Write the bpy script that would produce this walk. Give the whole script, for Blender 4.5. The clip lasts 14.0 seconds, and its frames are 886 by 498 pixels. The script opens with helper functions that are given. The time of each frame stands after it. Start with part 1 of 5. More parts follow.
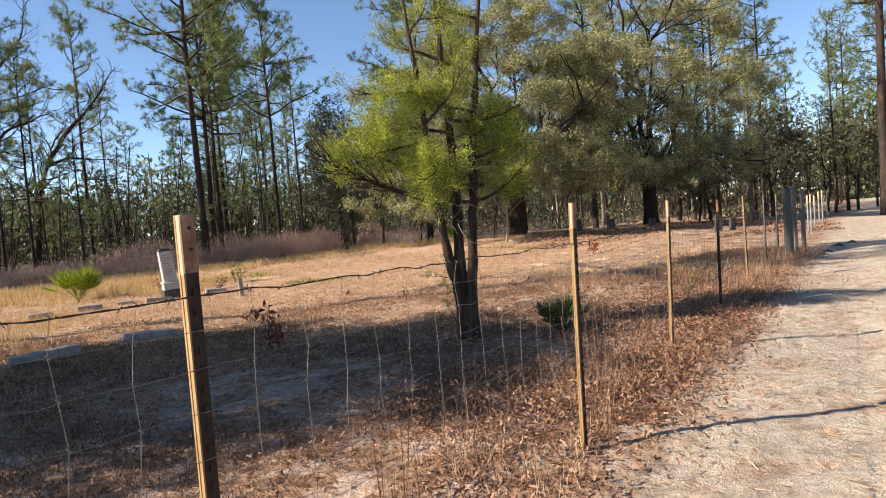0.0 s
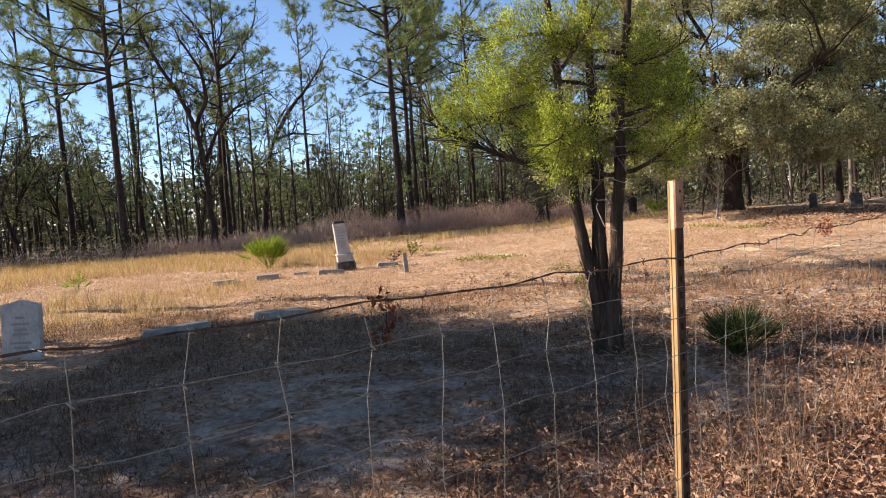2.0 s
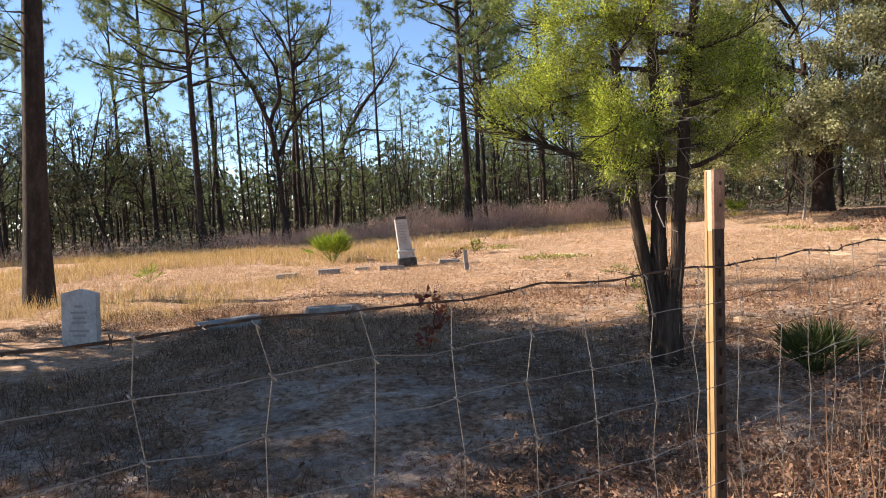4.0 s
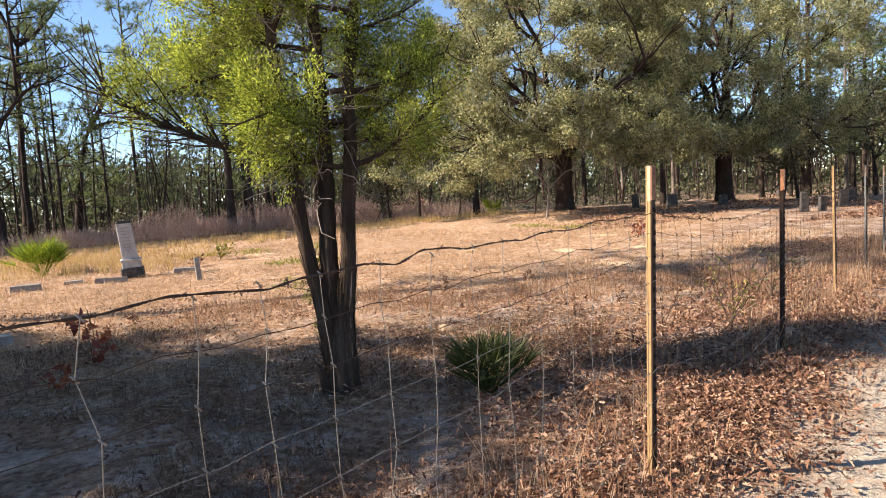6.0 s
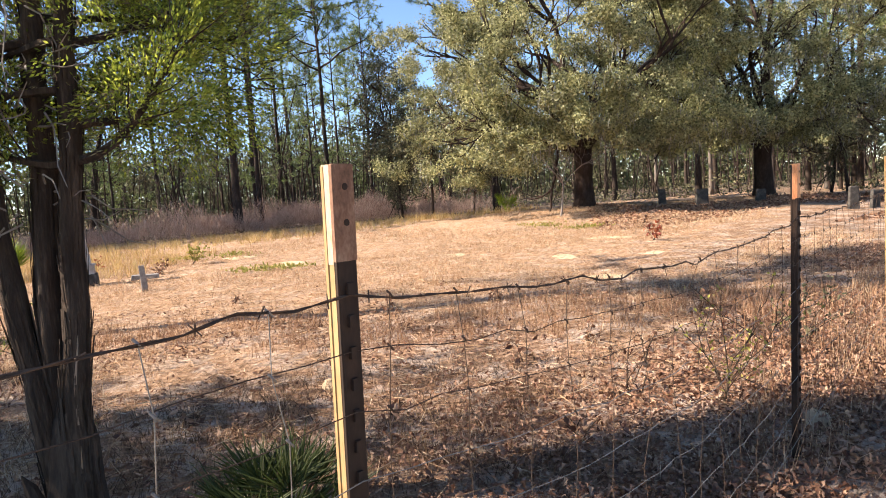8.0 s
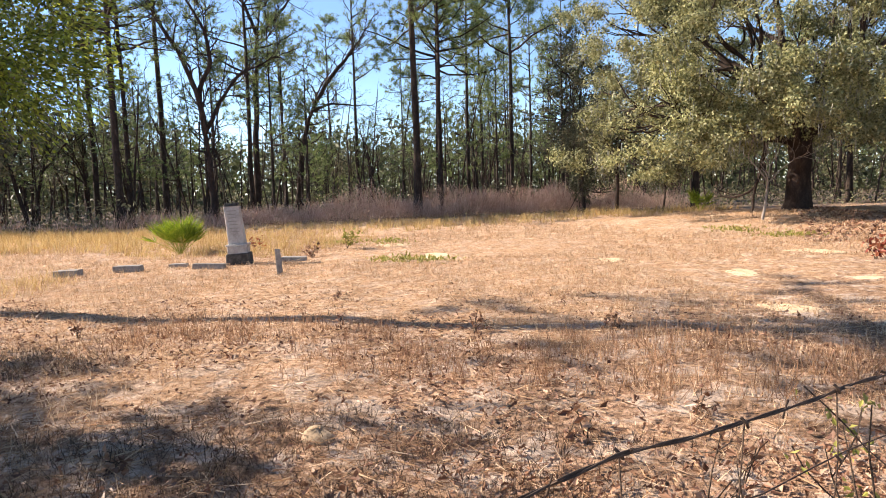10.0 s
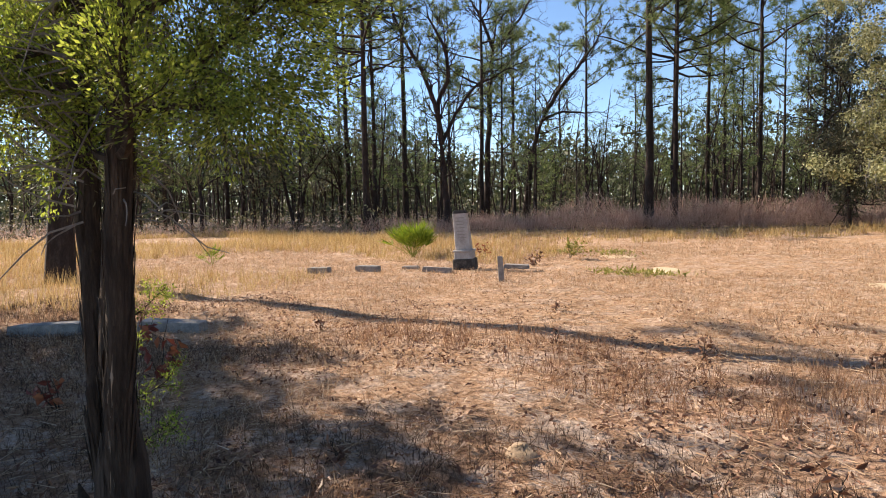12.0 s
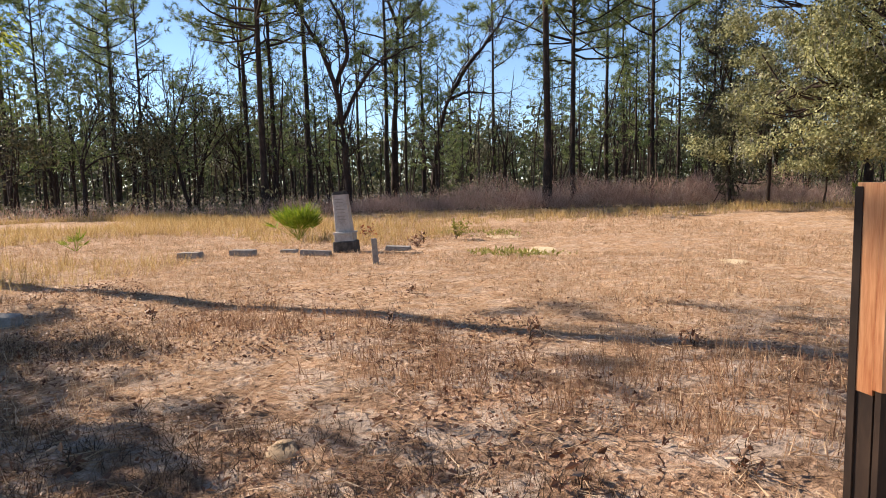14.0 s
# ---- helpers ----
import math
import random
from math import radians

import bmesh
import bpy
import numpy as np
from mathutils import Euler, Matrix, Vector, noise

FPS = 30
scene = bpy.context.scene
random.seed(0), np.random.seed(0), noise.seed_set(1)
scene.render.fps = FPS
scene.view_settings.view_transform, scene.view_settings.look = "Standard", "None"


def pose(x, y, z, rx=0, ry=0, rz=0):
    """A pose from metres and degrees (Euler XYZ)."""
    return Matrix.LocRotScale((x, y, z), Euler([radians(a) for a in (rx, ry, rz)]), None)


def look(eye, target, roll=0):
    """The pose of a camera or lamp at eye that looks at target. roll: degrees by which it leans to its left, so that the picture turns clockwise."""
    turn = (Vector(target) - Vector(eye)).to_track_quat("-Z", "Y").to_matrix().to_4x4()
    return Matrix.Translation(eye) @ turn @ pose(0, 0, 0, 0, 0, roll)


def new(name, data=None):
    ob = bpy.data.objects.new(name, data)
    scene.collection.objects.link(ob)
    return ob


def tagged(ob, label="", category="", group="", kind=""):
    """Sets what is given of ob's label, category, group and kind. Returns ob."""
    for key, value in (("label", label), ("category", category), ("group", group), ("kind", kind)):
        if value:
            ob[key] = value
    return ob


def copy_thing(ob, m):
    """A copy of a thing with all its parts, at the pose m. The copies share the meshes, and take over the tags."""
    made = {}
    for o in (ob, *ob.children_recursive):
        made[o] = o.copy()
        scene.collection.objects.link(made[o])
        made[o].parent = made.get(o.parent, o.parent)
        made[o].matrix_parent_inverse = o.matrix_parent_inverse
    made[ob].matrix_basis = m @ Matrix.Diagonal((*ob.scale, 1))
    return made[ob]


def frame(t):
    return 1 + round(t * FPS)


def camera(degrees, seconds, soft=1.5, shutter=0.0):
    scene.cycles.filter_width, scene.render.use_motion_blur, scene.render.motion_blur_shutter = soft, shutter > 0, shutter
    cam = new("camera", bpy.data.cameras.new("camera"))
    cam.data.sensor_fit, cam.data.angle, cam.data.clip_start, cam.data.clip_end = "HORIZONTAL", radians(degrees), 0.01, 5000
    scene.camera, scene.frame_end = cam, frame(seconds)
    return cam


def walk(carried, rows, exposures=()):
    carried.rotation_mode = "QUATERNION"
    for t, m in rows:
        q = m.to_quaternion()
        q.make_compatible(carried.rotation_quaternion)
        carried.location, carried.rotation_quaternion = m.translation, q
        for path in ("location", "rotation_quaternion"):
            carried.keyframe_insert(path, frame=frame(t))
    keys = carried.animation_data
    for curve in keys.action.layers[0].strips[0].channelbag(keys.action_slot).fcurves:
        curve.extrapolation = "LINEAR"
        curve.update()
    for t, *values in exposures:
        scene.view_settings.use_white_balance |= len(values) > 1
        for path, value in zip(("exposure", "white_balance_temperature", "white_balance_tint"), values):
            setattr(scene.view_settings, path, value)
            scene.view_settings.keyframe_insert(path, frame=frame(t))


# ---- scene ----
cam = camera(68.8, 14.0, soft=1.0)
PATH = [
    (0, (-0.034, -0.228, 1.52), (-0.02, 1.769, 1.426), -4.5),
    (0.5, (0.101, 0.278, 1.536), (0.019, 2.273, 1.424), -4.6),
    (1, (0.375, 0.768, 1.52), (0.116, 2.745, 1.374), -4.5),
    (1.5, (0.493, 1.156, 1.534), (0.062, 3.102, 1.375), -4.5),
    (2, (0.773, 1.567, 1.527), (0.147, 3.462, 1.392), -4.0),
    (2.5, (0.853, 1.888, 1.538), (0.075, 3.727, 1.423), -3.5),
    (2.7, (0.843, 1.905, 1.543), (-0.005, 3.713, 1.434), -3.4),
    (4.8, (1.086, 2.292, 1.475), (0.314, 4.131, 1.316), -2.7),
    (5, (1.17, 2.425, 1.491), (0.525, 4.312, 1.334), -2.7),
    (5.5, (1.444, 2.739, 1.49), (1.081, 4.699, 1.318), -3.2),
    (5.7, (1.519, 2.903, 1.469), (1.244, 4.877, 1.308), -2.8),
    (6, (1.682, 3.224, 1.447), (1.466, 5.205, 1.279), -3.5),
    (6.5, (1.972, 3.677, 1.529), (1.764, 5.657, 1.339), -4.1),
    (7, (2.178, 4.269, 1.53), (1.919, 6.243, 1.336), -4.1),
    (7.2, (2.295, 4.485, 1.516), (2.013, 6.456, 1.327), -4.1),
    (9.3, (3.284, 6.649, 1.452), (2.686, 8.549, 1.271), -2.3),
    (9.5, (3.375, 6.798, 1.465), (2.682, 8.664, 1.279), -2.2),
    (10, (3.427, 7.128, 1.474), (2.51, 8.895, 1.288), -1.7),
    (10.5, (3.478, 7.245, 1.506), (2.322, 8.868, 1.33), -1.2),
    (11, (3.538, 7.297, 1.511), (2.218, 8.79, 1.348), -1.1),
    (11.5, (3.496, 7.289, 1.508), (2.071, 8.685, 1.358), -1.0),
    (12, (3.414, 7.277, 1.502), (1.949, 8.63, 1.356), -1.0),
    (12.5, (3.458, 7.335, 1.5), (2.079, 8.776, 1.339), -0.9),
    (13, (3.689, 7.559, 1.491), (2.459, 9.126, 1.312), -1.0),
    (13.5, (3.808, 7.886, 1.45), (2.651, 9.504, 1.244), -1.1),
    (14, (3.916, 8.105, 1.487), (2.63, 9.622, 1.277), -1.2),
]
walk(cam, [(t, look(eye, target, roll)) for t, eye, target, roll in PATH],
     [(0, 1.2), (1, 1.15), (2.5, 1.32), (5, 1.4), (6.5, 1.55), (9.5, 1.72), (10.5, 1.42), (12, 1.25), (14, 1.15)])

# ---- world, sun ----
SUN_FROM = Vector((-0.982, -0.187, 0.0)).normalized()
SUN_UP = radians(33)
world = bpy.data.worlds.new("world")
scene.world = world
world.use_nodes = True
sky = world.node_tree.nodes.new("ShaderNodeTexSky")
sky.sky_type = "NISHITA"
sky.sun_disc = False
sky.sun_elevation = SUN_UP
sky.sun_rotation = math.atan2(SUN_FROM.x, SUN_FROM.y)
sky.air_density, sky.dust_density, sky.ozone_density = 0.75, 0.0, 2.6
back = world.node_tree.nodes["Background"]
back.inputs["Strength"].default_value = 0.085
world.node_tree.links.new(sky.outputs[0], back.inputs["Color"])
sun_data = bpy.data.lights.new("sun", "SUN")
sun_data.energy, sun_data.angle, sun_data.color = 5.0, radians(0.53), (1.0, 0.86, 0.71)
sun = new("sun", sun_data)
sun_dir = SUN_FROM * math.cos(SUN_UP) + Vector((0, 0, math.sin(SUN_UP)))
sun.matrix_world = look(sun_dir * 100, (0, 0, 0))

# ---- materials ----


def material(name, rough=0.8, spec=0.3):
    m = bpy.data.materials.new(name)
    m.use_nodes = True
    b = m.node_tree.nodes["Principled BSDF"]
    b.inputs["Roughness"].default_value = rough
    b.inputs["Specular IOR Level"].default_value = spec
    return m, m.node_tree, b


def node(tree, kind, **inputs):
    n = tree.nodes.new(kind)
    for key, value in inputs.items():
        n.inputs[key.replace("_", " ")].default_value = value
    return n


def ramp(tree, source, stops, linear=True):
    n = tree.nodes.new("ShaderNodeValToRGB")
    e = n.color_ramp.elements
    while len(e) < len(stops):
        e.new(0.5)
    for k, (at, col) in enumerate(stops):
        e[k].position = at
        e[k].color = (*col, 1.0) if len(col) == 3 else col
    tree.links.new(source, n.inputs[0])
    return n.outputs[0]


def mix(tree, factor, a, b, how="MIX"):
    n = tree.nodes.new("ShaderNodeMix")
    n.data_type, n.blend_type = "RGBA", how
    for sock, v in ((n.inputs[0], factor), (n.inputs[6], a), (n.inputs[7], b)):
        if isinstance(v, (int, float)):
            sock.default_value = v
        elif isinstance(v, tuple):
            sock.default_value = (*v, 1.0)
        else:
            tree.links.new(v, sock)
    return n.outputs[2]


def calc(tree, how, a, b=0.0, c=0.0, clamp=False):
    n = tree.nodes.new("ShaderNodeMath")
    n.operation, n.use_clamp = how, clamp
    for sock, v in zip(n.inputs, (a, b, c)):
        if isinstance(v, (int, float)):
            sock.default_value = v
        else:
            tree.links.new(v, sock)
    return n.outputs[0]


def fine_noise(tree, where, scale, detail=4.0, rough=0.6):
    n = node(tree, "ShaderNodeTexNoise", Scale=scale, Detail=detail, Roughness=rough)
    tree.links.new(where, n.inputs["Vector"])
    return n.outputs["Fac"]


def bump(tree, b, height, strength=0.5, distance=0.02):
    n = node(tree, "ShaderNodeBump", Strength=strength, Distance=distance)
    tree.links.new(height, n.inputs["Height"])
    tree.links.new(n.outputs[0], b.inputs["Normal"])


def object_place(tree):
    return tree.nodes.new("ShaderNodeTexCoord").outputs["Object"]


def leafy(name, colours, through_light=0.35, rough=0.6, spec=0.3, patch=0.0, span=(0.6, 1.3)):
    """Thin leaves: colour varies leaf by leaf and, if patch, in larger patches; some light passes through."""
    m, t, b = material(name, rough, spec)
    geo = t.nodes.new("ShaderNodeNewGeometry")
    n = len(colours)
    c = ramp(t, geo.outputs["Random Per Island"], [(k / max(1, n - 1), col) for k, col in enumerate(colours)])
    if patch:
        p = fine_noise(t, object_place(t), patch, 2.0)
        c = mix(t, 1.0, c, ramp(t, p, [(0.33, (span[0],) * 3), (0.67, (span[1], span[1], span[1] * 0.9))]), "MULTIPLY")
    t.links.new(c, b.inputs["Base Color"])
    if through_light:
        tr = t.nodes.new("ShaderNodeBsdfTranslucent")
        t.links.new(c, tr.inputs["Color"])
        mx = t.nodes.new("ShaderNodeMixShader")
        mx.inputs[0].default_value = through_light
        t.links.new(b.outputs[0], mx.inputs[1])
        t.links.new(tr.outputs[0], mx.inputs[2])
        t.links.new(mx.outputs[0], t.nodes["Material Output"].inputs["Surface"])
    return m


def rough_stuff(name, colours, scale, rough=0.85, stretch=(1, 1, 1), relief=0.5, depth=0.02, spec=0.25, metal=0.0):
    """Bark, stone, rust, wood: two noises drive colour and relief."""
    m, t, b = material(name, rough, spec)
    b.inputs["Metallic"].default_value = metal
    mp = node(t, "ShaderNodeMapping", Scale=stretch)
    t.links.new(object_place(t), mp.inputs["Vector"])
    big = fine_noise(t, mp.outputs[0], scale, 6.0, 0.65)
    small = fine_noise(t, mp.outputs[0], scale * 7, 4.0, 0.7)
    both = calc(t, "ADD", calc(t, "MULTIPLY", big, 0.65), calc(t, "MULTIPLY", small, 0.35))
    n = len(colours)
    t.links.new(ramp(t, both, [(0.28 + 0.44 * k / max(1, n - 1), c) for k, c in enumerate(colours)]), b.inputs["Base Color"])
    bump(t, b, both, relief, depth)
    return m


def ground_material():
    m, t, b = material("sandy_ground", 0.95, 0.15)
    geo = t.nodes.new("ShaderNodeNewGeometry")
    pos = geo.outputs["Position"]
    xyz = t.nodes.new("ShaderNodeSeparateXYZ")
    t.links.new(pos, xyz.inputs[0])
    n_big = fine_noise(t, pos, 0.45, 4.0)
    n_mid = fine_noise(t, pos, 2.2, 5.0, 0.65)
    n_small = fine_noise(t, pos, 14.0, 5.0, 0.7)
    n_grain = fine_noise(t, pos, 90.0, 3.0, 0.7)
    # distance to the right of the road's edge
    d = calc(t, "ADD", calc(t, "SUBTRACT", calc(t, "MULTIPLY", xyz.outputs[0], 0.83), calc(t, "MULTIPLY", xyz.outputs[1], 0.56)), 1.15)
    wob = calc(t, "ADD", d, calc(t, "MULTIPLY", calc(t, "SUBTRACT", n_mid, 0.5), 1.6))
    road = calc(t, "DIVIDE", calc(t, "ADD", wob, 0.25), 0.5, clamp=True)
    road = calc(t, "MULTIPLY", road, calc(t, "DIVIDE", calc(t, "SUBTRACT", 4.6, wob), 1.0, clamp=True))
    sand = ramp(t, calc(t, "ADD", calc(t, "MULTIPLY", n_mid, 0.6), calc(t, "MULTIPLY", n_small, 0.4)), [(0.3, (0.42, 0.33, 0.24)), (0.5, (0.58, 0.50, 0.40)), (0.68, (0.70, 0.63, 0.53))])
    straw = ramp(t, n_small, [(0.28, (0.21, 0.107, 0.06)), (0.45, (0.435, 0.26, 0.147)), (0.62, (0.605, 0.41, 0.262)), (0.75, (0.70, 0.53, 0.40))])
    duff = ramp(t, n_small, [(0.27, (0.05, 0.03, 0.02)), (0.40, (0.25, 0.143, 0.087)), (0.57, (0.53, 0.34, 0.22)), (0.72, (0.72, 0.54, 0.40))])
    pale = ramp(t, n_small, [(0.3, (0.36, 0.265, 0.20)), (0.62, (0.76, 0.61, 0.50))])
    # leaf duff near the fence, straw further into the field
    into = calc(t, "ADD", calc(t, "MULTIPLY", d, -1.0), calc(t, "MULTIPLY", calc(t, "SUBTRACT", n_big, 0.5), 5.0))
    field = calc(t, "DIVIDE", calc(t, "SUBTRACT", into, 4.2), 2.5, clamp=True)
    cover = mix(t, field, duff, straw)
    bare = ramp(t, n_mid, [(0.485, (0, 0, 0)), (0.56, (1, 1, 1))])
    cover = mix(t, calc(t, "MULTIPLY", bare, calc(t, "SUBTRACT", 0.85, calc(t, "MULTIPLY", field, 0.5))), cover, pale)
    # darker mats of leaf mould and dead weeds between the bare sand
    n_mat = fine_noise(t, pos, 1.25, 5.0, 0.7)
    mats = calc(t, "MULTIPLY", ramp(t, n_mat, [(0.44, (0, 0, 0)), (0.56, (1, 1, 1))]), calc(t, "SUBTRACT", 0.48, calc(t, "MULTIPLY", field, 0.48)))
    cover = mix(t, mats, cover, ramp(t, n_small, [(0.3, (0.03, 0.02, 0.014)), (0.6, (0.15, 0.09, 0.058)), (0.75, (0.30, 0.20, 0.14))]))
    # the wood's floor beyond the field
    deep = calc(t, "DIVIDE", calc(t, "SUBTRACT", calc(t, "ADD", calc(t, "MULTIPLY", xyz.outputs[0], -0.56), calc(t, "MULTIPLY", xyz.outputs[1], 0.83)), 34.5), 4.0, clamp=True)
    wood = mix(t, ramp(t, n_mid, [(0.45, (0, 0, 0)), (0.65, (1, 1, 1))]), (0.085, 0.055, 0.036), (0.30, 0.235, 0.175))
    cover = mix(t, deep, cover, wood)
    worn = mix(t, calc(t, "MULTIPLY", ramp(t, n_mid, [(0.47, (0, 0, 0)), (0.62, (1, 1, 1))]), 0.7), sand, duff)
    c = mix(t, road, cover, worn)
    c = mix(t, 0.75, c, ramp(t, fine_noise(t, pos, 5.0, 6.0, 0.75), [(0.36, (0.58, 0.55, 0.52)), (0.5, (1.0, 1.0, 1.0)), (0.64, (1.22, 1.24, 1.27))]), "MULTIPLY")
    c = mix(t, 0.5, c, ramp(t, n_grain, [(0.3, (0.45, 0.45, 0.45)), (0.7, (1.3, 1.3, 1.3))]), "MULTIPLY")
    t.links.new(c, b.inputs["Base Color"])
    h = calc(t, "ADD", n_small, calc(t, "MULTIPLY", n_grain, 0.35))
    bump(t, b, h, 1.0, 0.06)
    return m


M_GROUND = ground_material()
M_PINE_BARK = rough_stuff("pine_bark", [(0.012, 0.009, 0.007), (0.04, 0.028, 0.022), (0.11, 0.078, 0.06)], 6.0, 0.95, (1, 1, 0.35), 1.0, 0.03)
M_OAK_BARK = rough_stuff("oak_bark", [(0.012, 0.009, 0.007), (0.038, 0.025, 0.02), (0.10, 0.07, 0.055)], 5.0, 0.95, (1, 1, 0.4), 0.9, 0.03)
M_PALE_BARK = rough_stuff("pale_bark", [(0.12, 0.10, 0.085), (0.25, 0.21, 0.18), (0.40, 0.35, 0.30)], 5.0, 0.95, (1, 1, 0.4), 0.8, 0.02)
M_GREY_BARK = rough_stuff("grey_pine_bark", [(0.06, 0.048, 0.04), (0.15, 0.122, 0.102), (0.28, 0.24, 0.205)], 6.0, 0.95, (1, 1, 0.35), 1.0, 0.03)
M_CEDAR_BARK = rough_stuff("cedar_bark", [(0.016, 0.011, 0.008), (0.055, 0.037, 0.026), (0.15, 0.105, 0.075)], 14.0, 0.95, (1, 1, 0.12), 1.0, 0.02)
M_CEDAR_WOOD = rough_stuff("bare_cedar_wood", [(0.30, 0.20, 0.13), (0.50, 0.37, 0.26)], 10.0, 0.8, (1, 1, 0.1), 0.5, 0.01)
M_STONE = rough_stuff("weathered_marble", [(0.19, 0.172, 0.155), (0.42, 0.39, 0.365), (0.60, 0.57, 0.535)], 5.0, 0.85, (1, 1, 0.7), 0.4, 0.006)
M_STONE_DARK = rough_stuff("mossy_stone", [(0.022, 0.02, 0.018), (0.06, 0.054, 0.048), (0.17, 0.152, 0.135)], 7.0, 0.9, (1, 1, 1), 0.5, 0.008)
M_CONCRETE = rough_stuff("weathered_concrete", [(0.10, 0.093, 0.085), (0.25, 0.23, 0.21), (0.45, 0.42, 0.38)], 8.0, 0.9, (1, 1, 1), 0.5, 0.008)
M_LETTER = rough_stuff("worn_lettering", [(0.22, 0.20, 0.185), (0.34, 0.31, 0.29)], 20.0)
M_RUST = rough_stuff("rusty_steel", [(0.17, 0.095, 0.042), (0.38, 0.245, 0.11), (0.52, 0.37, 0.19)], 9.0, 0.75, (1, 1, 0.3), 0.4, 0.003, 0.4, 0.15)
# own colour of one dark post; on the studded faces it carries their shade
M_RUST_DARK_SHADED = rough_stuff("dark_rusty_steel", [(0.012, 0.008, 0.006), (0.03, 0.017, 0.011), (0.075, 0.04, 0.023)], 9.0, 0.8, (1, 1, 0.3), 0.4, 0.003, 0.4, 0.15)
M_DARK_WOOD = rough_stuff("dark_greenish_wood", [(0.03, 0.035, 0.03), (0.075, 0.085, 0.078), (0.15, 0.16, 0.15)], 8.0, 0.9, (1, 1, 0.1), 0.6, 0.01)
M_GREEN_STEEL = rough_stuff("grey_green_painted_steel", [(0.12, 0.13, 0.12), (0.24, 0.25, 0.23), (0.36, 0.36, 0.33)], 9.0, 0.6, (1, 1, 0.3), 0.3, 0.002, 0.4)
M_WHITE_PAINT = rough_stuff("chipped_white_paint", [(0.26, 0.14, 0.07), (0.55, 0.40, 0.26), (0.68, 0.56, 0.42)], 22.0, 0.6, (1, 1, 0.5), 0.3, 0.002, 0.4)
M_PEACH_PAINT = rough_stuff("flaking_pink_paint", [(0.12, 0.04, 0.02), (0.46, 0.16, 0.06), (0.80, 0.42, 0.20), (0.86, 0.68, 0.50)], 26.0, 0.6, (1, 1, 0.08), 0.3, 0.002, 0.4)
M_WORN_SHADED_PAINT = rough_stuff("worn_brown_paint", [(0.04, 0.02, 0.012), (0.22, 0.115, 0.07), (0.42, 0.27, 0.18)], 22.0, 0.7, (1, 1, 0.5), 0.4, 0.002, 0.3)
M_BARB = rough_stuff("rusty_wire", [(0.022, 0.015, 0.012), (0.075, 0.048, 0.034), (0.15, 0.10, 0.07)], 30.0, 0.7, (1, 1, 1), 0.3, 0.001, 0.4, 0.4)
M_GALV = rough_stuff("galvanised_wire", [(0.09, 0.08, 0.072), (0.22, 0.20, 0.18), (0.36, 0.34, 0.31)], 25.0, 0.5, (1, 1, 1), 0.3, 0.001, 0.5, 0.5)
M_GREY_WOOD = rough_stuff("weathered_grey_wood", [(0.06, 0.055, 0.048), (0.15, 0.135, 0.12), (0.28, 0.255, 0.23)], 8.0, 0.9, (1, 1, 0.1), 0.6, 0.01)
M_ROCK = rough_stuff("pale_limestone", [(0.17, 0.115, 0.07), (0.33, 0.24, 0.155), (0.48, 0.37, 0.26)], 9.0, 0.95, (1, 1, 1), 0.8, 0.02)
M_SAND = rough_stuff("loose_yellow_sand", [(0.42, 0.30, 0.18), (0.58, 0.45, 0.29), (0.68, 0.56, 0.40)], 12.0, 0.95, (1, 1, 1), 0.5, 0.02)
M_NEEDLE = leafy("pine_needles", [(0.07, 0.105, 0.03), (0.13, 0.175, 0.055), (0.20, 0.245, 0.08), (0.29, 0.31, 0.125)], 0.35)
M_CEDAR = leafy("cedar_foliage", [(0.085, 0.105, 0.025), (0.22, 0.27, 0.045), (0.37, 0.43, 0.062), (0.54, 0.57, 0.105)], 0.47, patch=4.0, span=(0.5, 1.4))
M_CEDAR_DRY = leafy("dry_cedar_sprays", [(0.12, 0.10, 0.045), (0.22, 0.19, 0.09), (0.30, 0.26, 0.15)], 0.25)
M_OAK_LEAF = leafy("live_oak_leaves", [(0.088, 0.092, 0.043), (0.215, 0.22, 0.102), (0.35, 0.347, 0.178), (0.49, 0.475, 0.27)], 0.36, 0.5, 0.35, patch=0.7)
M_BUSH = leafy("understory_leaves", [(0.048, 0.053, 0.03), (0.088, 0.09, 0.05), (0.15, 0.14, 0.08), (0.23, 0.20, 0.125)], 0.25, patch=0.25)
M_FAR_WOOD = leafy("far_foliage", [(0.055, 0.07, 0.036), (0.10, 0.115, 0.056), (0.155, 0.157, 0.086)], 0.25, patch=0.1)
M_PALMETTO = leafy("palmetto_fronds", [(0.10, 0.16, 0.012), (0.21, 0.29, 0.02), (0.36, 0.40, 0.04)], 0.4)
# fronds beside the cedar: its shade is put into this darker green
M_PALMETTO_SHADED = leafy("dark_palmetto_fronds", [(0.025, 0.036, 0.01), (0.045, 0.062, 0.016), (0.08, 0.092, 0.03)], 0.3)
M_STRAW = leafy("dry_grass", [(0.27, 0.156, 0.08), (0.435, 0.275, 0.156), (0.565, 0.40, 0.255), (0.65, 0.515, 0.37)], 0.3, 0.7)
M_GOLD = leafy("golden_grass", [(0.30, 0.185, 0.07), (0.48, 0.335, 0.14), (0.60, 0.46, 0.23)], 0.35, 0.7)
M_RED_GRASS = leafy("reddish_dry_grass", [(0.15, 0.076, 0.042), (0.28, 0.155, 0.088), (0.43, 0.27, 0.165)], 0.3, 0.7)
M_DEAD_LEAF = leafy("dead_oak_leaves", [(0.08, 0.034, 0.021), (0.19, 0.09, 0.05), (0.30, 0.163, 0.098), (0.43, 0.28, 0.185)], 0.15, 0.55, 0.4)
